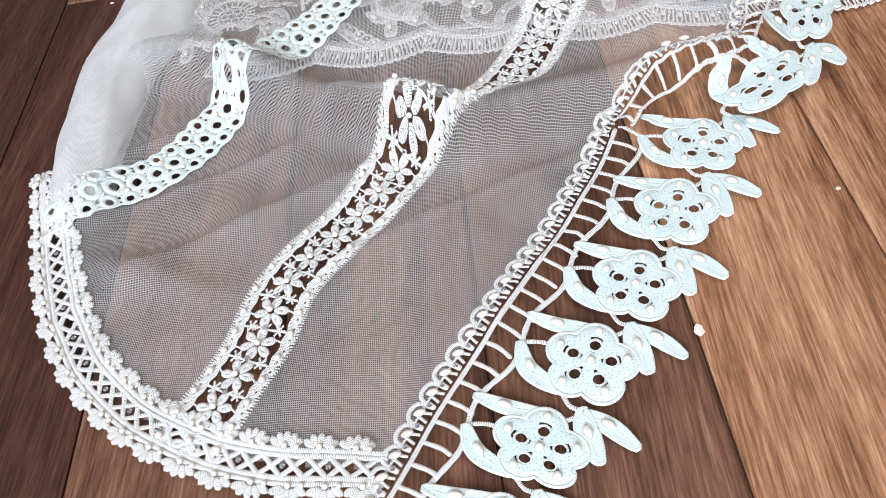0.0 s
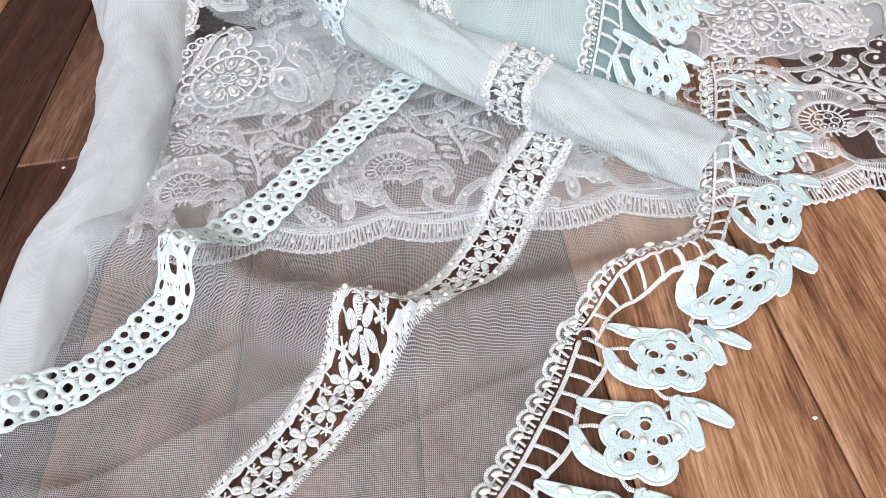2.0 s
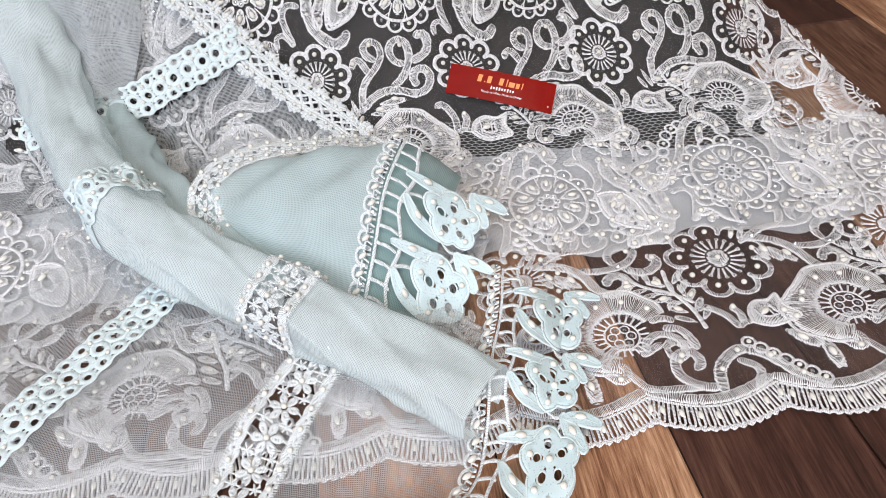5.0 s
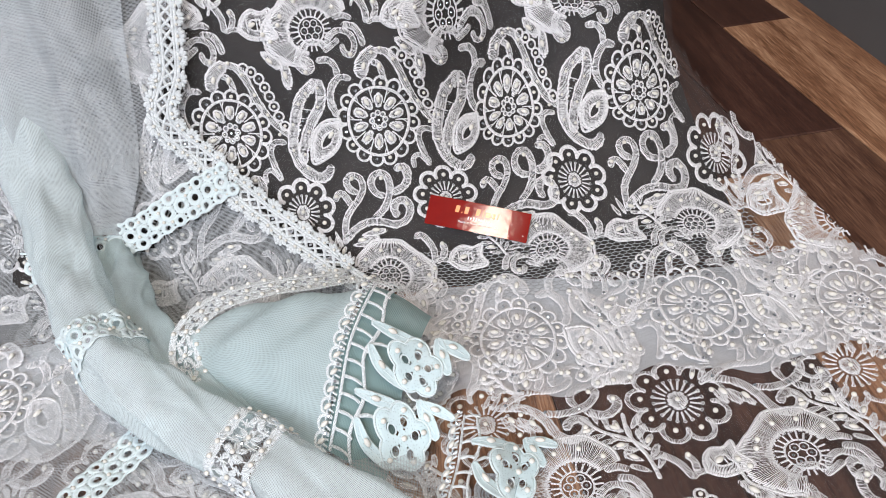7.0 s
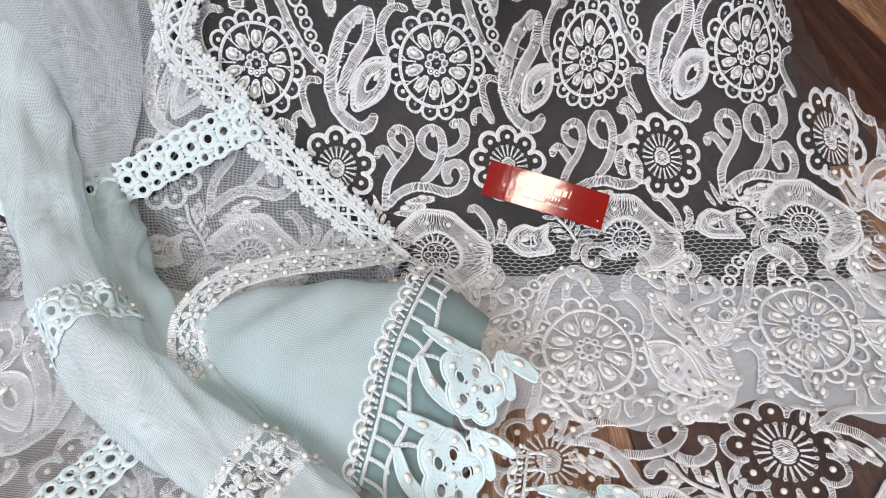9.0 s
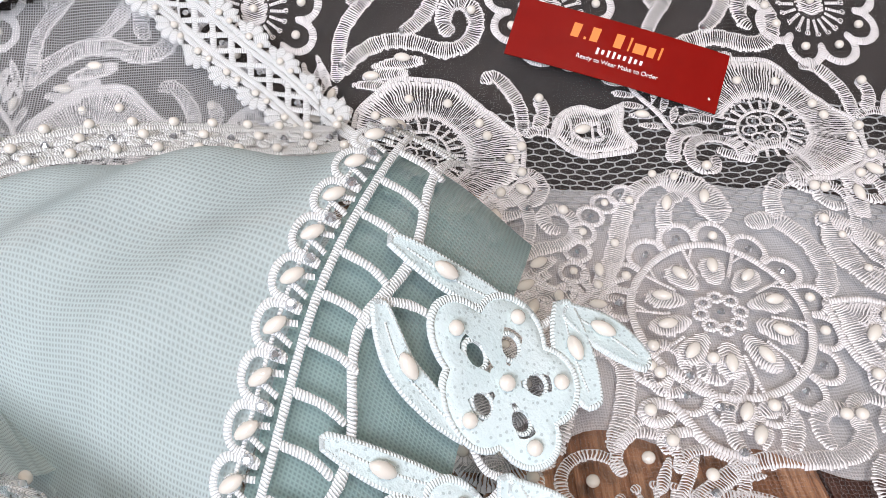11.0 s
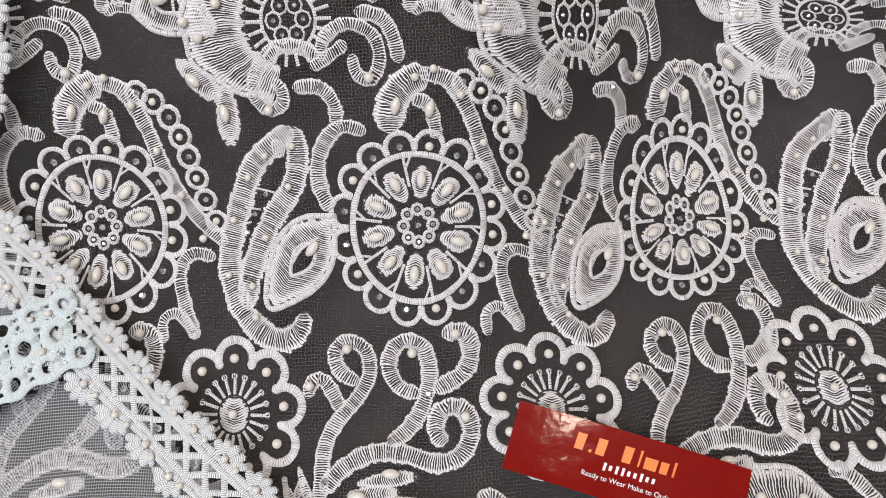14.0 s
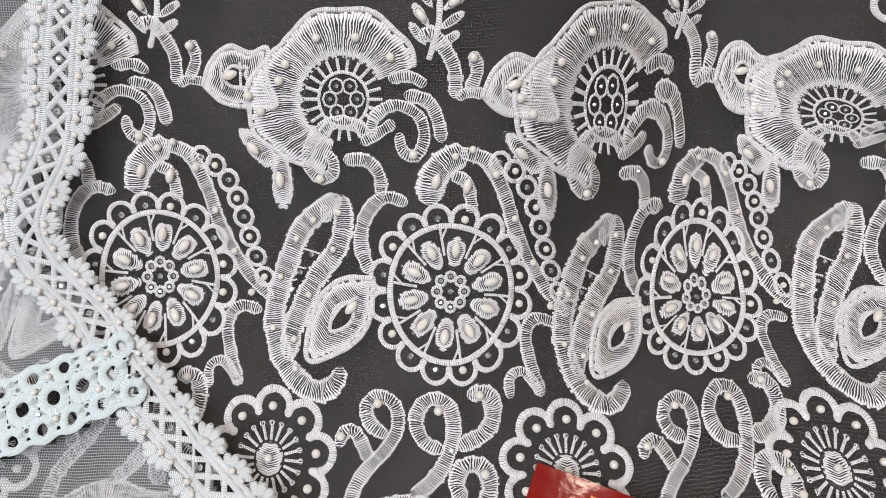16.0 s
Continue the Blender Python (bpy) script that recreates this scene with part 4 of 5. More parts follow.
for x, v in ((-0.012, 0.359), (0.116, 0.359), (0.243, 0.359), (0.372, 0.359), (0.489, 0.361)):
    motif("swirl", swirls, x, v)
for x, v in ((-0.15, 0.515), (-0.03, 0.515), (0.09, 0.515), (0.211, 0.512), (0.326, 0.512), (0.444, 0.512)):
    motif("hibiscus", hibiscus, x, v)
    motif("rose_leaf", rose_leaf, x + 0.071, v + 0.006)
    motif("sprig", sprig, x + 0.040, v + 0.036, 0.9, -0.2)
for x, v in ((0.13, 0.585), (0.255, 0.585), (0.365, 0.585), (0.48, 0.58)):
    motif("daisy_fan", fan, x, v, 0.92)
for x, v in ((0.08, 0.60), (0.20, 0.60), (0.31, 0.60), (0.42, 0.60)):
    motif("swirl", swirls, x, v, 0.95)
# rows on the bend and on the floor
for x, v in ((-0.14, 0.29), (-0.01, 0.29), (0.120, 0.290), (0.252, 0.289), (0.387, 0.296), (0.514, 0.303)):
    motif("hibiscus", hibiscus, x, v, 0.92, sx=-1)
    motif("rose_leaf", rose_leaf, x + 0.063, v + 0.012)
    motif("sprig", sprig, x + 0.092, v + 0.022, 0.8, 0.5)
# curls along the lower edge of the underlayer
for i in range(9):
    motif("swirl", swirls, 0.06 + 0.068 * i, 0.166 + 0.006 * math.sin(i * 2.3) + 0.002 * i, 0.55, 2.4 if i % 2 else 1.2)
# the doubled lace band above the underlayer
for x, v in ((0.142, 0.245), (0.282, 0.25), (0.418, 0.255), (0.556, 0.262)):
    motif("swirl", swirls, x, v, 0.72, 0.5)
    motif("sprig", sprig, x + 0.02, v - 0.035, 0.8, -0.9)
for x, v in ((0.136, 0.178), (0.276, 0.180), (0.416, 0.184), (0.552, 0.196)):
    motif("swirl", swirls, x, v, 0.72, -2.2)
    motif("rose_leaf", rose_leaf, x + 0.012, v + 0.034, 0.75, 0.9)
motif("hibiscus", hibiscus, 0.632, 0.29, 1.0)
motif("swirl", swirls, 0.588, 0.35, 0.9)
for x, v in ((-0.20, 0.20), (-0.065, 0.20), (0.07, 0.202), (0.21, 0.204), (0.348, 0.208), (0.490, 0.220), (0.610, 0.205)):
    motif("medallion", medallion, x, v, 1.08)
    motif("paisley", paisley, x, v, 1.08, sx=-1)
for x, v in ((-0.21, 0.132), (-0.08, 0.13), (0.052, 0.13), (0.184, 0.13), (0.314, 0.131), (0.448, 0.132), (0.574, 0.144)):
    motif("daisy_fan", fan, x, v, 1.1)
for x, v in ((-0.165, 0.142), (-0.035, 0.142), (0.096, 0.142), (0.228, 0.142), (0.366, 0.143), (0.514, 0.146), (0.64, 0.15)):
    motif("swirl", swirls, x, v, 1.0, -0.9)
    motif("sprig", sprig, x + 0.036, v - 0.036, 1.0, 0.95)
for x, v in ((-0.22, 0.072), (-0.075, 0.072), (0.07, 0.073), (0.218, 0.073), (0.366, 0.074), (0.512, 0.078), (0.65, 0.085)):
    motif("hibiscus", hibiscus, x, v, 1.0)
    if x < -0.1:
        continue
    motif("beaded_arch", beaded_arch, x, v)
    motif("rose_leaf", rose_leaf, x + 0.093, v + 0.006, 0.95, 0.3)
    motif("sprig", sprig, x + 0.047, v + 0.020, 1.1, 0.25)


# scalloped border
def border_line(x):
    return 0.031 - 0.0115 * np.abs(np.sin(np.pi * (x - 0.367) / 0.075))


for k in range(-6, 5):
    a = 0.367 + 0.075 * k
    p = Pen()
    p.fat = 1.3
    xs = np.linspace(a, a + 0.075, 26)
    p.stroke(np.column_stack([xs, border_line(xs)]), 0.0062, 0.0016, step=0.002)
    p.stroke(np.column_stack([xs, border_line(xs) - 0.0048]), 0.0013, 0.001, step=0.002)
    outer = []
    for i in range(16):
        u = a + (i + 0.5) * 0.075 / 16
        b = float(border_line(np.array(u)))
        lean = (u - a - 0.0375) * 0.10
        p.stroke([(u - 0.0012, b - 0.005), (u - 0.0015 + lean, b - 0.017), (u + lean, b - 0.0195), (u + 0.0015 + lean, b - 0.017), (u + 0.0012, b - 0.005)], 0.0011, 0.0009)
        if i % 2:
            p.bead((u + lean * 0.5, b - 0.012), "rice", 1.57, 0.8, 0.0006)
        else:
            p.bead((u + lean * 0.4, b - 0.009), "stone", 0, 0.5, 0.0004)
        outer += [(u - 0.002 + lean, b - 0.0195), (u + lean, b - 0.0215)]
    p.stroke(outer, 0.0018, 0.0012, step=0.0018)
    lay("scallop", p, skirt, WHITE, lace_skirt, "corded scallop with beaded fringe")

# ---- shawl ----
shawl = thing("shawl", "mint sheer shawl with lace insertions and pearl-set trim in folds", "shawl", (0.05, 0.45, 0))

HEM = [(-0.165, 0.462), (-0.143, 0.392), (-0.124, 0.347), (-0.102, 0.314), (-0.072, 0.286), (-0.040, 0.268), (-0.005, 0.257), (0.05, 0.250)]
TRIM = [(0.040, 0.232), (0.049, 0.249), (0.066, 0.280), (0.091, 0.317), (0.113, 0.350), (0.137, 0.386), (0.156, 0.418), (0.170, 0.446), (0.195, 0.470), (0.232, 0.486), (0.256, 0.512), (0.268, 0.545), (0.276, 0.580), (0.288, 0.62), (0.296, 0.66)]
hem_c, trim_c = spline(HEM), spline(TRIM)
outline = np.vstack([hem_c(np.linspace(0, 1, 40)), trim_c(np.linspace(0.05, 0.9, 60)), [(0.25, 0.66), (0.12, 0.70), (0.02, 0.80), (-0.10, 0.80), (-0.15, 0.66), (-0.165, 0.55)]])


def within(poly):
    def f(a, b):
        inside_ = np.zeros(np.shape(a), dtype=bool)
        x0, y0 = poly[-1]
        for x1, y1 in poly:
            cut = ((y1 > b) != (y0 > b)) & (a < (x0 - x1) * (b - y1) / ((y0 - y1) if y0 != y1 else 1e-9) + x1)
            inside_ ^= cut
            x0, y0 = x1, y1
        return inside_
    return f


DAISY = [(-0.046, 0.262), (-0.039, 0.277), (-0.019, 0.317), (-0.007, 0.3525), (0.015, 0.3815), (0.036, 0.4065), (0.052, 0.432), (0.070, 0.452), (0.092, 0.470), (0.115, 0.492), (0.134, 0.520), (0.152, 0.556), (0.170, 0.585), (0.19, 0.615)]
RINGS = [(-0.158, 0.418), (-0.141, 0.425), (-0.121, 0.437), (-0.096, 0.450), (-0.077, 0.473), (-0.062, 0.497), (-0.050, 0.520), (-0.034, 0.545), (-0.004, 0.577), (0.04, 0.633), (0.087, 0.694), (0.10, 0.712)]


def clear_of(points, half):
    """True away from a band along the curve: the cloth is cut out under a set-in lace."""
    q = spline(points)(np.linspace(0, 1, 120))

    def f(a, b):
        d = np.hypot(np.ravel(a)[:, None] - q[None, :, 0], np.ravel(b)[:, None] - q[None, :, 1]).min(axis=1)
        return (d > half).reshape(np.shape(a))
    return f


in_outline, off_daisy, off_rings = within(outline), clear_of(DAISY, 0.0145), clear_of(RINGS, 0.0125)
sheet("sheer_panel", panel, -0.19, 0.30, 0.24, 0.80, 0.0024, SHEER, shawl, "single layer of sheer woven cloth", keep=lambda a, b: in_outline(a, b) & off_daisy(a, b) & off_rings(a, b))


def strip(name, design, points, label, material=IVORY, ground=panel_z, lift=0.0008, drop=None):
    s = along([(*q, 0) if len(q) == 2 else q for q in points], drop, ground, lift)
    p = Pen()
    p.fat = 1.3
    design(p, s.length)
    return lay(name, p, s, material, shawl, label, flip=-1)


strip("edging_braid", edging_braid, HEM, "white lattice edging braid with half daisies and pearls")
strip("daisy_insertion", daisy_strip, DAISY, "white openwork daisy insertion lace with pearls")
strip("ring_insertion", ring_strip, RINGS, "white insertion lace of corded rings with pearls", MINT)


def settle(z, v):
    k = smooth(0.0, 0.045, v)
    return np.maximum(z * (1 - k) + 0.0025 * k, 0.0022)


lower = along([(*q, 0) for q in TRIM[:8]], lambda z, v: settle(z, v), panel_z, 0.001)
guipure_trim(lower, shawl, 0.0105, 6, "mint guipure trim with pierced flowers and pearls")


def settle_fold(z, v):
    k = smooth(0.0, 0.10, v)
    return np.maximum(z * (1 - k) + 0.008 * k + 0.006 * np.sin(v * 70), 0.013)


upper = along([(*q, 0) for q in TRIM[7:]], settle_fold, panel_z, 0.003, squeeze=0.74)
guipure_trim(upper, shawl, 0.083, 4, "folded stretch of mint guipure trim with pearls")


def tube(points, wave=0.0, seed=0.0):
    """A rolled fold: centre line with its half width and half height; b runs over the top from one side to the other."""
    c = spline([q[:3] for q in points])
    g = np.linspace(0, 1, len(points))
    rx, rz = [np.array([q[k] for q in points]) for k in (3, 4)]

    def f(a, b):
        u = np.clip(a / c.length, 0, 1)
        p = c(u)
        t = c(u + 0.01) - c(u - 0.01)
        s = np.stack([t[..., 1], -t[..., 0]], -1)
        s /= np.maximum(np.linalg.norm(s, axis=-1, keepdims=True), 1e-9)
        w, h = np.interp(u, g, rx), np.interp(u, g, rz)
        an = b / 0.03
        ridge = (1 - np.abs(np.sin(an * 1.15 + 2.2 * np.sin(a * 6.5 + seed) + a * 4))) ** 4 + 0.6 * (1 - np.abs(np.sin(an * 2.1 - a * 17 + 1.3 * np.sin(a * 14 + seed)))) ** 5
        k = 1 + 1.1 * wave * (ridge - 0.35) + wave * (np.abs(np.sin(an * 1.6 + a * 9 + seed + 0.6 * np.sin(a * 23))) - 0.5) + 0.35 * wave * np.sin(a * 75 + an * 3.5 + seed) + 0.2 * wave * np.sin(a * 160 - an * 5)
        xy = p[..., :2] + s * (w * k * np.sin(an))[..., None]
        return np.stack([xy[..., 0], xy[..., 1], np.maximum(p[..., 2] + h * k * np.cos(an), 0.003)], -1)

    f.length = c.length
    return f


def rolled(name, points, material, label, wave=0.1, seed=0.0, span=2.6, cuts=()):
    s = tube(points, wave, seed)
    sheet(name, s, 0, s.length, -0.03 * span, 0.03 * span, 0.003, material, shawl, label, keep=lambda a, b: np.all([np.abs(a - c) > h for c, h in cuts], axis=0) if cuts else a > -1)
    return s


roll = rolled("rolled_fold", [(-0.030, 1.01, 0.38, 0.026, 0.024), (-0.036, 0.985, 0.27, 0.027, 0.024), (-0.046, 0.955, 0.18, 0.028, 0.024), (-0.034, 0.895, 0.112, 0.028, 0.024), (0.000, 0.815, 0.076, 0.027, 0.024), (0.048, 0.729, 0.068, 0.025, 0.024), (0.090, 0.682, 0.060, 0.023, 0.023), (0.147, 0.644, 0.046, 0.022, 0.022), (0.200, 0.609, 0.038, 0.022, 0.020), (0.245, 0.575, 0.032, 0.023, 0.018), (0.274, 0.552, 0.028, 0.024, 0.016)], ROLL, "thick rolled fold of pale mint cloth", 0.15, cuts=((0.500, 0.0125), (0.650, 0.0145)))


# takes the darker mint sheer, so the tuck's shade sits in its colour
rolled("inner_fold", [(0.020, 0.860, 0.060, 0.016, 0.014), (0.048, 0.786, 0.058, 0.019, 0.015), (0.078, 0.742, 0.056, 0.018, 0.014), (0.110, 0.706, 0.050, 0.016, 0.012), (0.140, 0.684, 0.044, 0.013, 0.010), (0.160, 0.668, 0.036, 0.008, 0.006)], MINT_SHEER, "fold tucked behind the rolled fold, shade in its mint colour", 0.22, 2.0)


def across(surface, at):
    f = lambda u, v: surface(at + v, u)
    f.length = 0.15
    return f


for at, design, nm, mat in ((0.500, ring_strip, "ring_insertion", MINT), (0.650, daisy_strip, "daisy_insertion", IVORY)):
    p = Pen(origin=(-0.066, 0))
    p.fat = 1.35
    design(p, 0.132)
    f = across(roll, at)
    lay(nm, p, f, mat, shawl, "insertion lace wrapped round the rolled fold", lift=0.0012)

rolled("white_fold", [(-0.142, 0.425, 0.004, 0.020, 0.014), (-0.147, 0.48, 0.005, 0.024, 0.020), (-0.146, 0.55, 0.006, 0.028, 0.024), (-0.130, 0.625, 0.008, 0.030, 0.028), (-0.134, 0.70, 0.010, 0.036, 0.034), (-0.145, 0.80, 0.02, 0.052, 0.038), (-0.158, 0.89, 0.06, 0.058, 0.04), (-0.175, 0.96, 0.15, 0.05, 0.035), (-0.188, 0.99, 0.28, 0.045, 0.035), (-0.19, 1.01, 0.40, 0.045, 0.035)], WHITE_SHEER, "white doubled fold of the shawl", 0.07, 1.0)


def hanging(x, v):
    """A fold of the shawl hanging down over the skirt."""
    s, n = skirt(x, v), normals(skirt, x, v)
    w = 0.016 + 0.007 * np.cos((x - 0.012) * 85) + 0.002 * np.sin(x * 210 + v * 14) + 0.002 * np.sin(v * 60 + x * 40)
    return s + n * w[..., None]


def hanging_cut(a, v):
    right = np.interp(v, [0.35, 0.404, 0.468, 0.562, 0.63], [0.03, 0.046, 0.050, 0.064, 0.072])
    return hanging(-0.05 + (right + 0.05) * a / 0.11, v)


sheet("hanging_fold", hanging_cut, 0, 0.11, 0.352, 0.63, 0.003, HANG, shawl, "grey-white fold of sheer cloth hanging over the skirt")

BRAID = spline([(0.098, 0.62), (0.097, 0.558), (0.093, 0.530), (0.088, 0.495), (0.073, 0.453), (0.094, 0.420), (0.123, 0.383), (0.155, 0.353), (0.188, 0.322), (0.216, 0.292), (0.232, 0.275)])


def on_skirt(curve, lift):
    def f(u, v):
        p = curve(u / curve.length)
        t = curve((u + 0.003) / curve.length) - curve((u - 0.003) / curve.length)
        t /= np.linalg.norm(t, axis=-1, keepdims=True)
        q = p + np.stack([t[..., 1], -t[..., 0]], -1) * np.asarray(v)[..., None]
        s = skirt(q[..., 0], q[..., 1])
        n = normals(skirt, q[..., 0], q[..., 1])
        return s + n * lift
    f.length = curve.length
    return f


bp = BRAID(np.linspace(0, 1, 60))
upper_outline = np.vstack([bp, [(0.20, 0.24), (0.10, 0.21), (0.0, 0.23), (-0.06, 0.25), (-0.15, 0.36), (-0.15, 0.62)]])


def veil(x, v):
    s = skirt(x, v)
    n = normals(skirt, x, v)
    w = 0.006 + 0.004 * np.sin(x * 60 + v * 20) * np.sin(v * 35) + 0.008 * smooth(0.09, 0.03, x) * (0.5 + 0.5 * np.sin(x * 95))
    return s + n * w[..., None]


RING_LINE = [(-0.056, 0.331), (-0.03, 0.338), (0.0, 0.342), (0.034, 0.350), (0.074, 0.369), (0.100, 0.379), (0.122, 0.388)]
in_upper, off_ring3 = within(upper_outline), clear_of(RING_LINE, 0.0125)
sheet("upper_panel", veil, -0.16, 0.26, 0.20, 0.62, 0.003, SHEER, shawl, "sheer cloth lying over the lace skirt", keep=lambda a, b: in_upper(a, b) & off_ring3(a, b))
bs = on_skirt(BRAID, 0.0125)
p = Pen()
p.fat = 1.3
edging_braid(p, bs.length)
lay("edging_braid", p, bs, IVORY, shawl, "white lattice edging braid with half daisies and pearls", flip=-1)
RING3 = spline(RING_LINE)
rs = on_skirt(RING3, 0.0150)
p = Pen()
p.fat = 1.3
ring_strip(p, rs.length)
lay("ring_insertion", p, rs, MINT, shawl, "mint insertion lace of corded rings with pearls", flip=-1)

# ---- the shawl's turned-over end ----
left_c = spline([(0.128, 0.694, 0.030), (0.112, 0.706, 0.052), (0.103, 0.724, 0.064), (0.118, 0.748, 0.066), (0.15, 0.765, 0.040)])
right_c = spline([(0.205, 0.640, 0.022), (0.214, 0.660, 0.052), (0.226, 0.692, 0.078), (0.242, 0.730, 0.088), (0.250, 0.765, 0.052)])


def cuff(s, q):
    """s: length from the narrow end to the trimmed end; q: round from the near side to the far one."""
    k, w = np.clip(s / 0.115, -0.05, 1.2)[..., None], np.clip(q / 0.13, 0, 1)
    p = left_c(w) * (1 - k) + right_c(w) * k
    p[..., 2] += 0.010 * np.sin(np.pi * np.clip(k[..., 0], 0, 1)) * np.sin(np.pi * w) + 0.0022 * np.sin(s * 150 + 3 * np.sin(w * 7)) * np.sin(np.pi * w)
    return p


sheet("turned_end", cuff, 0, 0.115, 0, 0.13, 0.003, MINT_SHEER, shawl, "mint cloth end turned over on itself")
sheet("turned_end_underside", lambda s, q: cuff(s, q) * np.array([1, 1, 0.6]) + np.array([0, 0, 0.008]), 0.01, 0.11, 0.01, 0.125, 0.006, MINT_SHEER, shawl, "inner layer of the turned-over end")
ds = along([(0.122, 0.690, 0.052), (0.112, 0.708, 0.063), (0.112, 0.730, 0.073), (0.128, 0.752, 0.076), (0.160, 0.772, 0.070), (0.200, 0.792, 0.056), (0.225, 0.81, 0.045)])
p = Pen(sy=0.62)
p.fat = 1.4
daisy_strip(p, ds.length)
lay("daisy_insertion", p, ds, IVORY, shawl, "white openwork daisy insertion lace with pearls", flip=-1)


def cuff_fall(z, v):
    return np.maximum(z - 0.62 * np.maximum(v, 0) * (0.5 + 0.5 * smooth(0.0, 0.05, v)) * (1 - 0.25 * smooth(0.05, 0.1, v)) - 0.2 * np.minimum(v, 0), 0.016)


cuff_edge = along([(0.206, 0.640, 0.036), (0.215, 0.660, 0.058), (0.226, 0.692, 0.082), (0.242, 0.730, 0.092), (0.248, 0.755, 0.080)], cuff_fall, squeeze=0.85)
# darker mint copy: shade behind the trim is put into the colour
SHADED_SHEER = sheer("shaded_mint_sheer", (0.34, 0.50, 0.49), 0.95, 0.80, 0.4)
sheet("turned_end_facing", lambda u, v: cuff_edge(u, v) - np.array([0.002, 0, 0.006]), 0.004, cuff_edge.length - 0.004, 0.002, 0.048, 0.004, SHADED_SHEER, shawl, "mint cloth behind the ladder of the trim, its shade in the colour")
guipure_trim(cuff_edge, shawl, 0.034, 2, "mint guipure trim hanging over the turned end")

# ---- card ----
card = thing("tag_card", "glossy red paper tag with white lettering, lying on the lace", "card", (0.333, 0.862, 0.056))
e1, e2 = Vector((0.085, -0.022, -0.019)).normalized(), Vector((0.007, 0.020, 0.0165))
e3 = e1.cross(e2).normalized()
e2 = e3.cross(e1).normalized()
CM = Matrix((e1, e2, e3)).transposed().to_4x4()
CM.translation = Vector((0.332, 0.864, 0.0455)) + e3 * 0.0095
bm = bmesh.new()
bmesh.ops.create_grid(bm, x_segments=16, y_segments=4, size=1)
for v in bm.verts:
    v.co.x, v.co.y = v.co.x * 0.0445, v.co.y * 0.0132
    v.co.z = -0.9 * v.co.x**2
geo = bmesh.ops.extrude_face_region(bm, geom=bm.faces[:])
for v in [g for g in geo["geom"] if isinstance(g, bmesh.types.BMVert)]:
    v.co.z += 0.0005
bm.transform(CM)
me = bpy.data.meshes.new("card_sheet")
bm.to_mesh(me)
bm.free()
me.materials.append(RED)
ob = new("card_sheet", me)
ob.parent, ob.matrix_parent_inverse = card, Matrix.Translation(-card.location)
ORANGE = plain("orange_foil", (0.85, 0.22, 0.03), 0.3, 0.6, 0.4)
INK = plain("white_ink", (0.85, 0.84, 0.82), 0.45)


def bar(name, x, y, w, h, material):
    z = 0.0007 - 0.9 * x * x
    pts = [(x - w / 2 + h * 0.12, y - h / 2), (x + w / 2, y - h / 2), (x + w / 2 + h * 0.12, y + h / 2), (x - w / 2 + h * 0.2, y + h / 2)]
    lo = [CM @ Vector((a, b, z - 0.0003)) for a, b in pts]
    hi = [CM @ Vector((a, b, z)) for a, b in pts]
    mesh_ob(name, lo + hi, [(4, 5, 6, 7), (0, 1, 5, 4), (1, 2, 6, 5), (2, 3, 7, 6), (3, 0, 4, 7)], material, card, smooth=False)


for x, w, h in ((-0.0185, 0.004, 0.0062), (-0.0138, 0.0011, 0.0011), (-0.0105, 0.004, 0.0062), (-0.0005, 0.004, 0.0062), (0.0042, 0.0014, 0.0062), (0.0085, 0.0052, 0.0044), (0.0135, 0.0034, 0.0044), (0.0172, 0.0014, 0.0056)):
    bar("logo_shape", x - 0.001, 0.0048 - (0.0062 - h) / 2, w, h, ORANGE)
for i in range(9):
    bar("logo_script", -0.0085 + i * 0.0023, -0.0018, 0.0013, 0.0030 if i in (0, 2, 3, 6) else 0.0019, INK)
txt = bpy.data.curves.new("lettering", "FONT")
txt.body, txt.size, txt.align_x, txt.extrude = "Ready to Wear Make to Order", 0.0027, "CENTER", 0.00008
txt.materials.append(INK)
lt = new("lettering", txt)
lt.parent, lt.matrix_parent_inverse = card, Matrix.Translation(-card.location)
lt.matrix_basis = CM @ Matrix.Translation((0.001, -0.0070, 0.0008))

# ---- specks on the floor ----
LINT = plain("pale_lint", (0.72, 0.66, 0.58), 0.9)


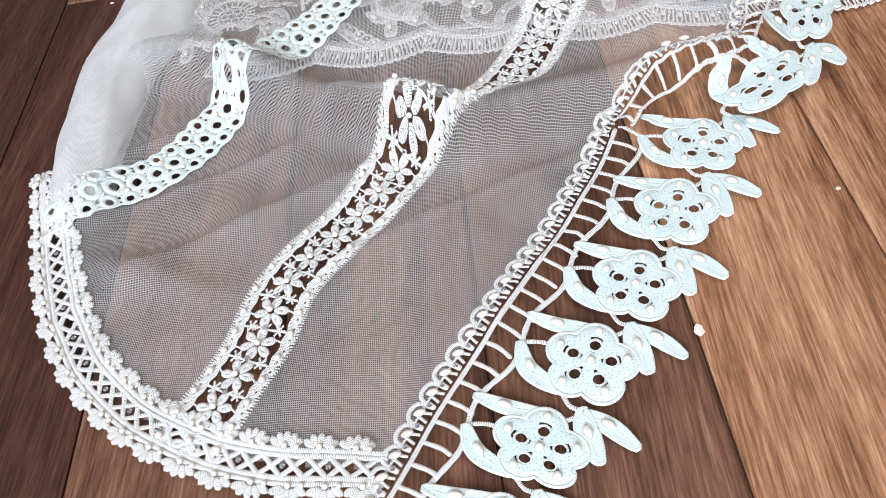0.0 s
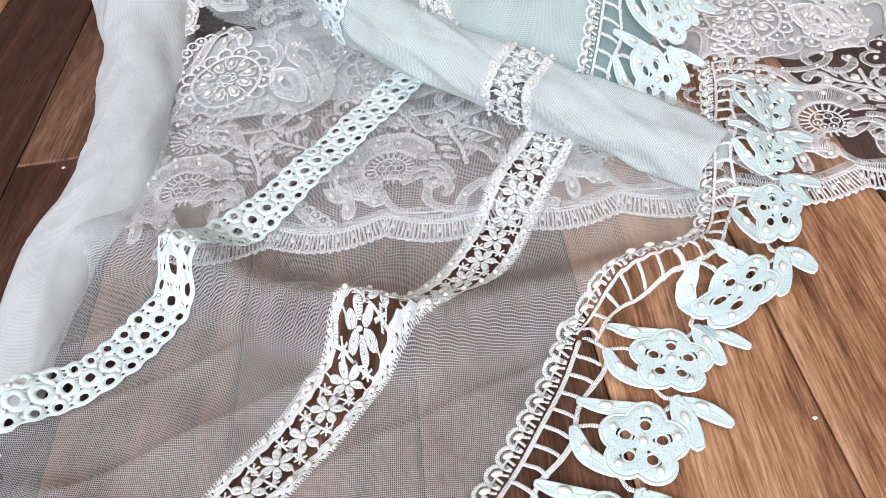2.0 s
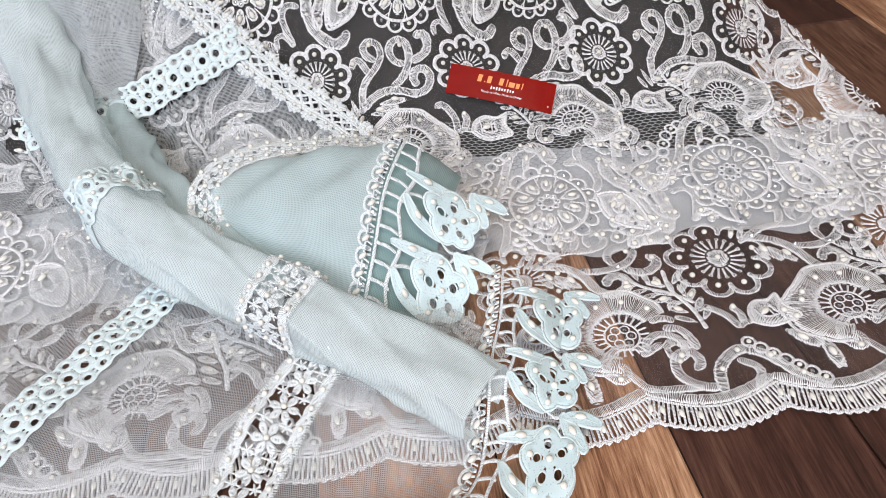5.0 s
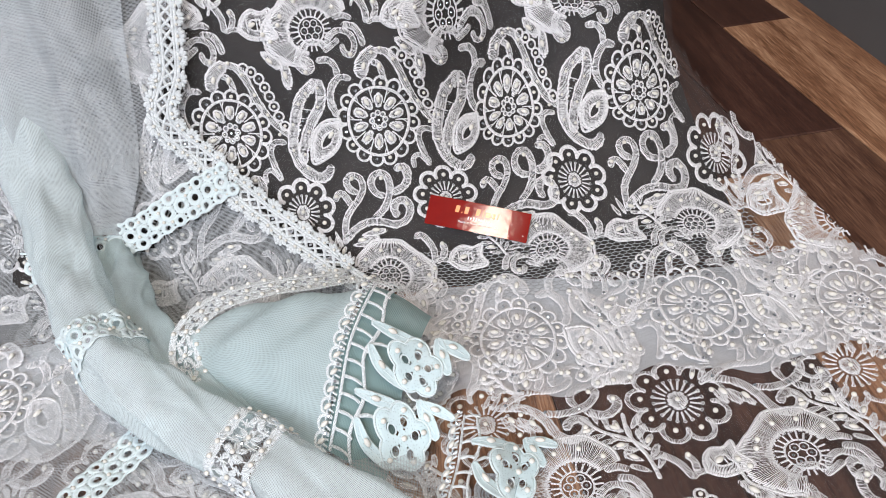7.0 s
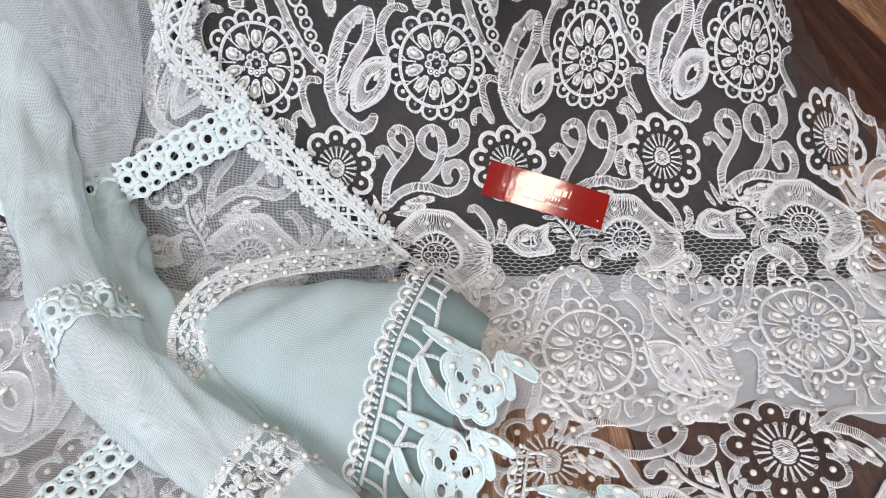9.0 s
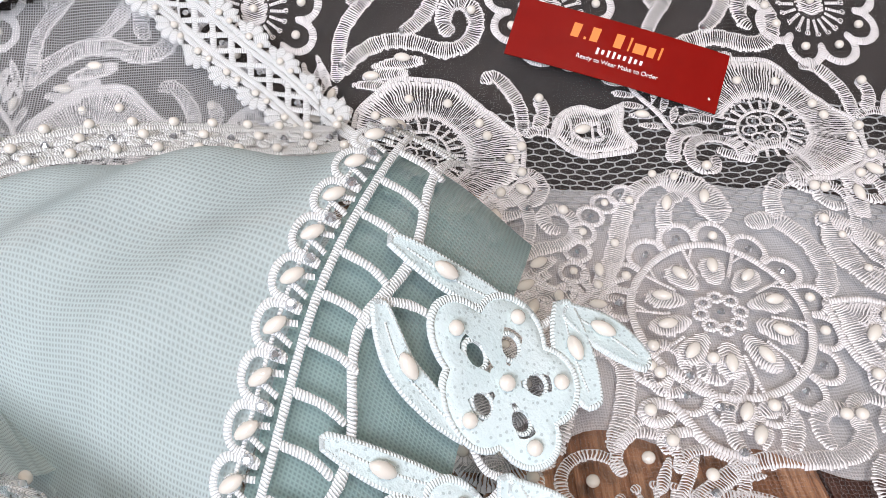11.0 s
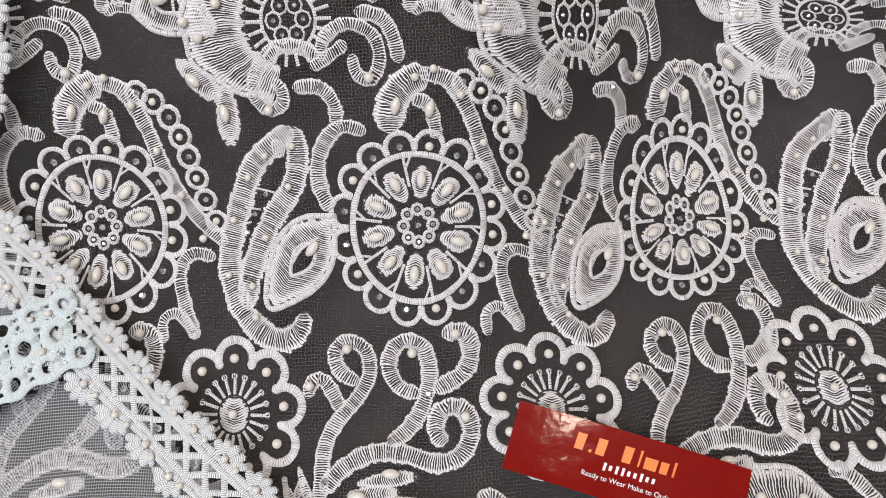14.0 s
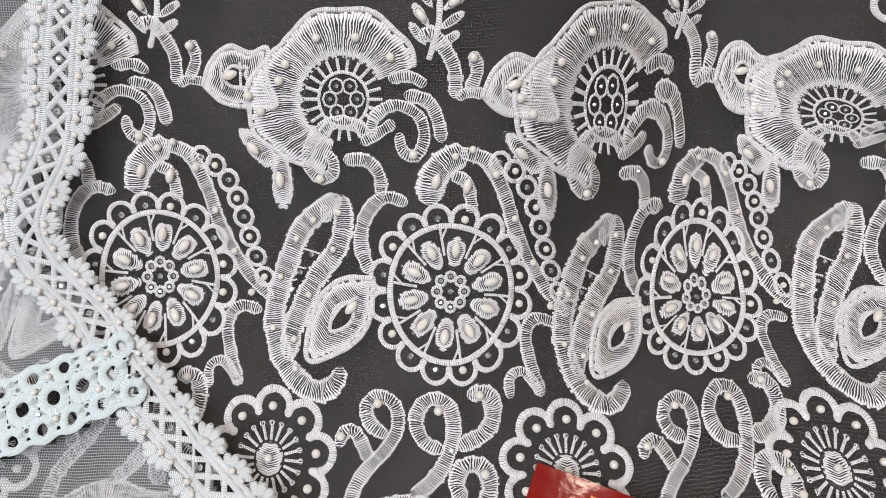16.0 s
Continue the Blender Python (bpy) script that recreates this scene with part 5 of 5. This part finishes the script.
def lint(x, y, w, d):
    """A torn scrap of paper fluff, thin and uneven."""
    bm = bmesh.new()
    bmesh.ops.create_icosphere(bm, subdivisions=2, radius=1)
    for v in bm.verts:
        k = 1 + 0.35 * noise.noise(v.co * 2.3 + Vector((x * 90, y * 90, 0)))
        v.co = Vector((v.co.x * w * k, v.co.y * d * k, max(0, 0.0005 + v.co.z * 0.0006 * k)))
    me = bpy.data.meshes.new("lint_speck")
    bm.to_mesh(me)
    bm.free()
    me.materials.append(LINT)
    ob = new("lint_speck", me)
    ob.location = (x, y, 0.0)
    tagged(ob, "tiny pale lint speck lying on the wooden floor", "lint", "lint specks on the floor")


for x, y, w, d in ((0.280, 0.388, 0.0013, 0.0011), (0.192, 0.310, 0.0024, 0.0034), (-0.183, 0.658, 0.0016, 0.0013)):
    lint(x, y, w, d)

# ---- floor planks ----
TILT_DEG, PW = 3.4, 0.0985
turn = Matrix.Translation((0.084, 0.45, 0)) @ Matrix.Rotation(radians(TILT_DEG), 4, "Z")
rng = random.Random(4)


def plank(i, y0, y1, material):
    w, b = PW - 0.0012, 0.0016
    x0, x1 = 0.0006, 0.0006 + w
    v = []
    for z, ins in ((-0.004, 0), (-0.0012, 0), (0.0, b)):
        v += [(x0 + ins, y0 + ins, z), (x1 - ins, y0 + ins, z), (x1 - ins, y1 - ins, z), (x0 + ins, y1 - ins, z)]
    f = [(8, 9, 10, 11)] + [(k * 4 + j, k * 4 + (j + 1) % 4, (k + 1) * 4 + (j + 1) % 4, (k + 1) * 4 + j) for k in (0, 1) for j in range(4)]
    m = turn @ Matrix.Translation((i * PW, 0, 0))
    mesh_ob("plank", [m @ Vector(q) for q in v], f, material, floor, smooth=False)


JOINTS = {-3: (0.235,), 6: (0.535,), 2: (-0.42, 0.9), 4: (0.8,), 1: (-0.3, 0.7), 7: (0.1, 0.85)}
TONE = {-3: (1, 2), -2: (1, 2, 1), -1: (2, 2, 2), 0: (1, 2, 2), 1: (0, 0, 1), 2: (1, 0, 0), 3: (1, 1), 4: (1, 0), 5: (1,), 6: (2, 1), 7: (1, 0, 1), 8: (1,)}
for i in range(-18, 11):
    cuts = [-1.95, *JOINTS.get(i, (rng.uniform(-1.2, -0.3), rng.uniform(0.2, 1.3))), 1.85]
    tones = TONE.get(i, ())
    for k in range(len(cuts) - 1):
        tone = tones[k] if k < len(tones) else rng.randint(0, 1)
        plank(i, cuts[k], cuts[k + 1] - 0.0012, (WOOD_LIGHT, WOOD_DARK, WOOD_MID)[tone])
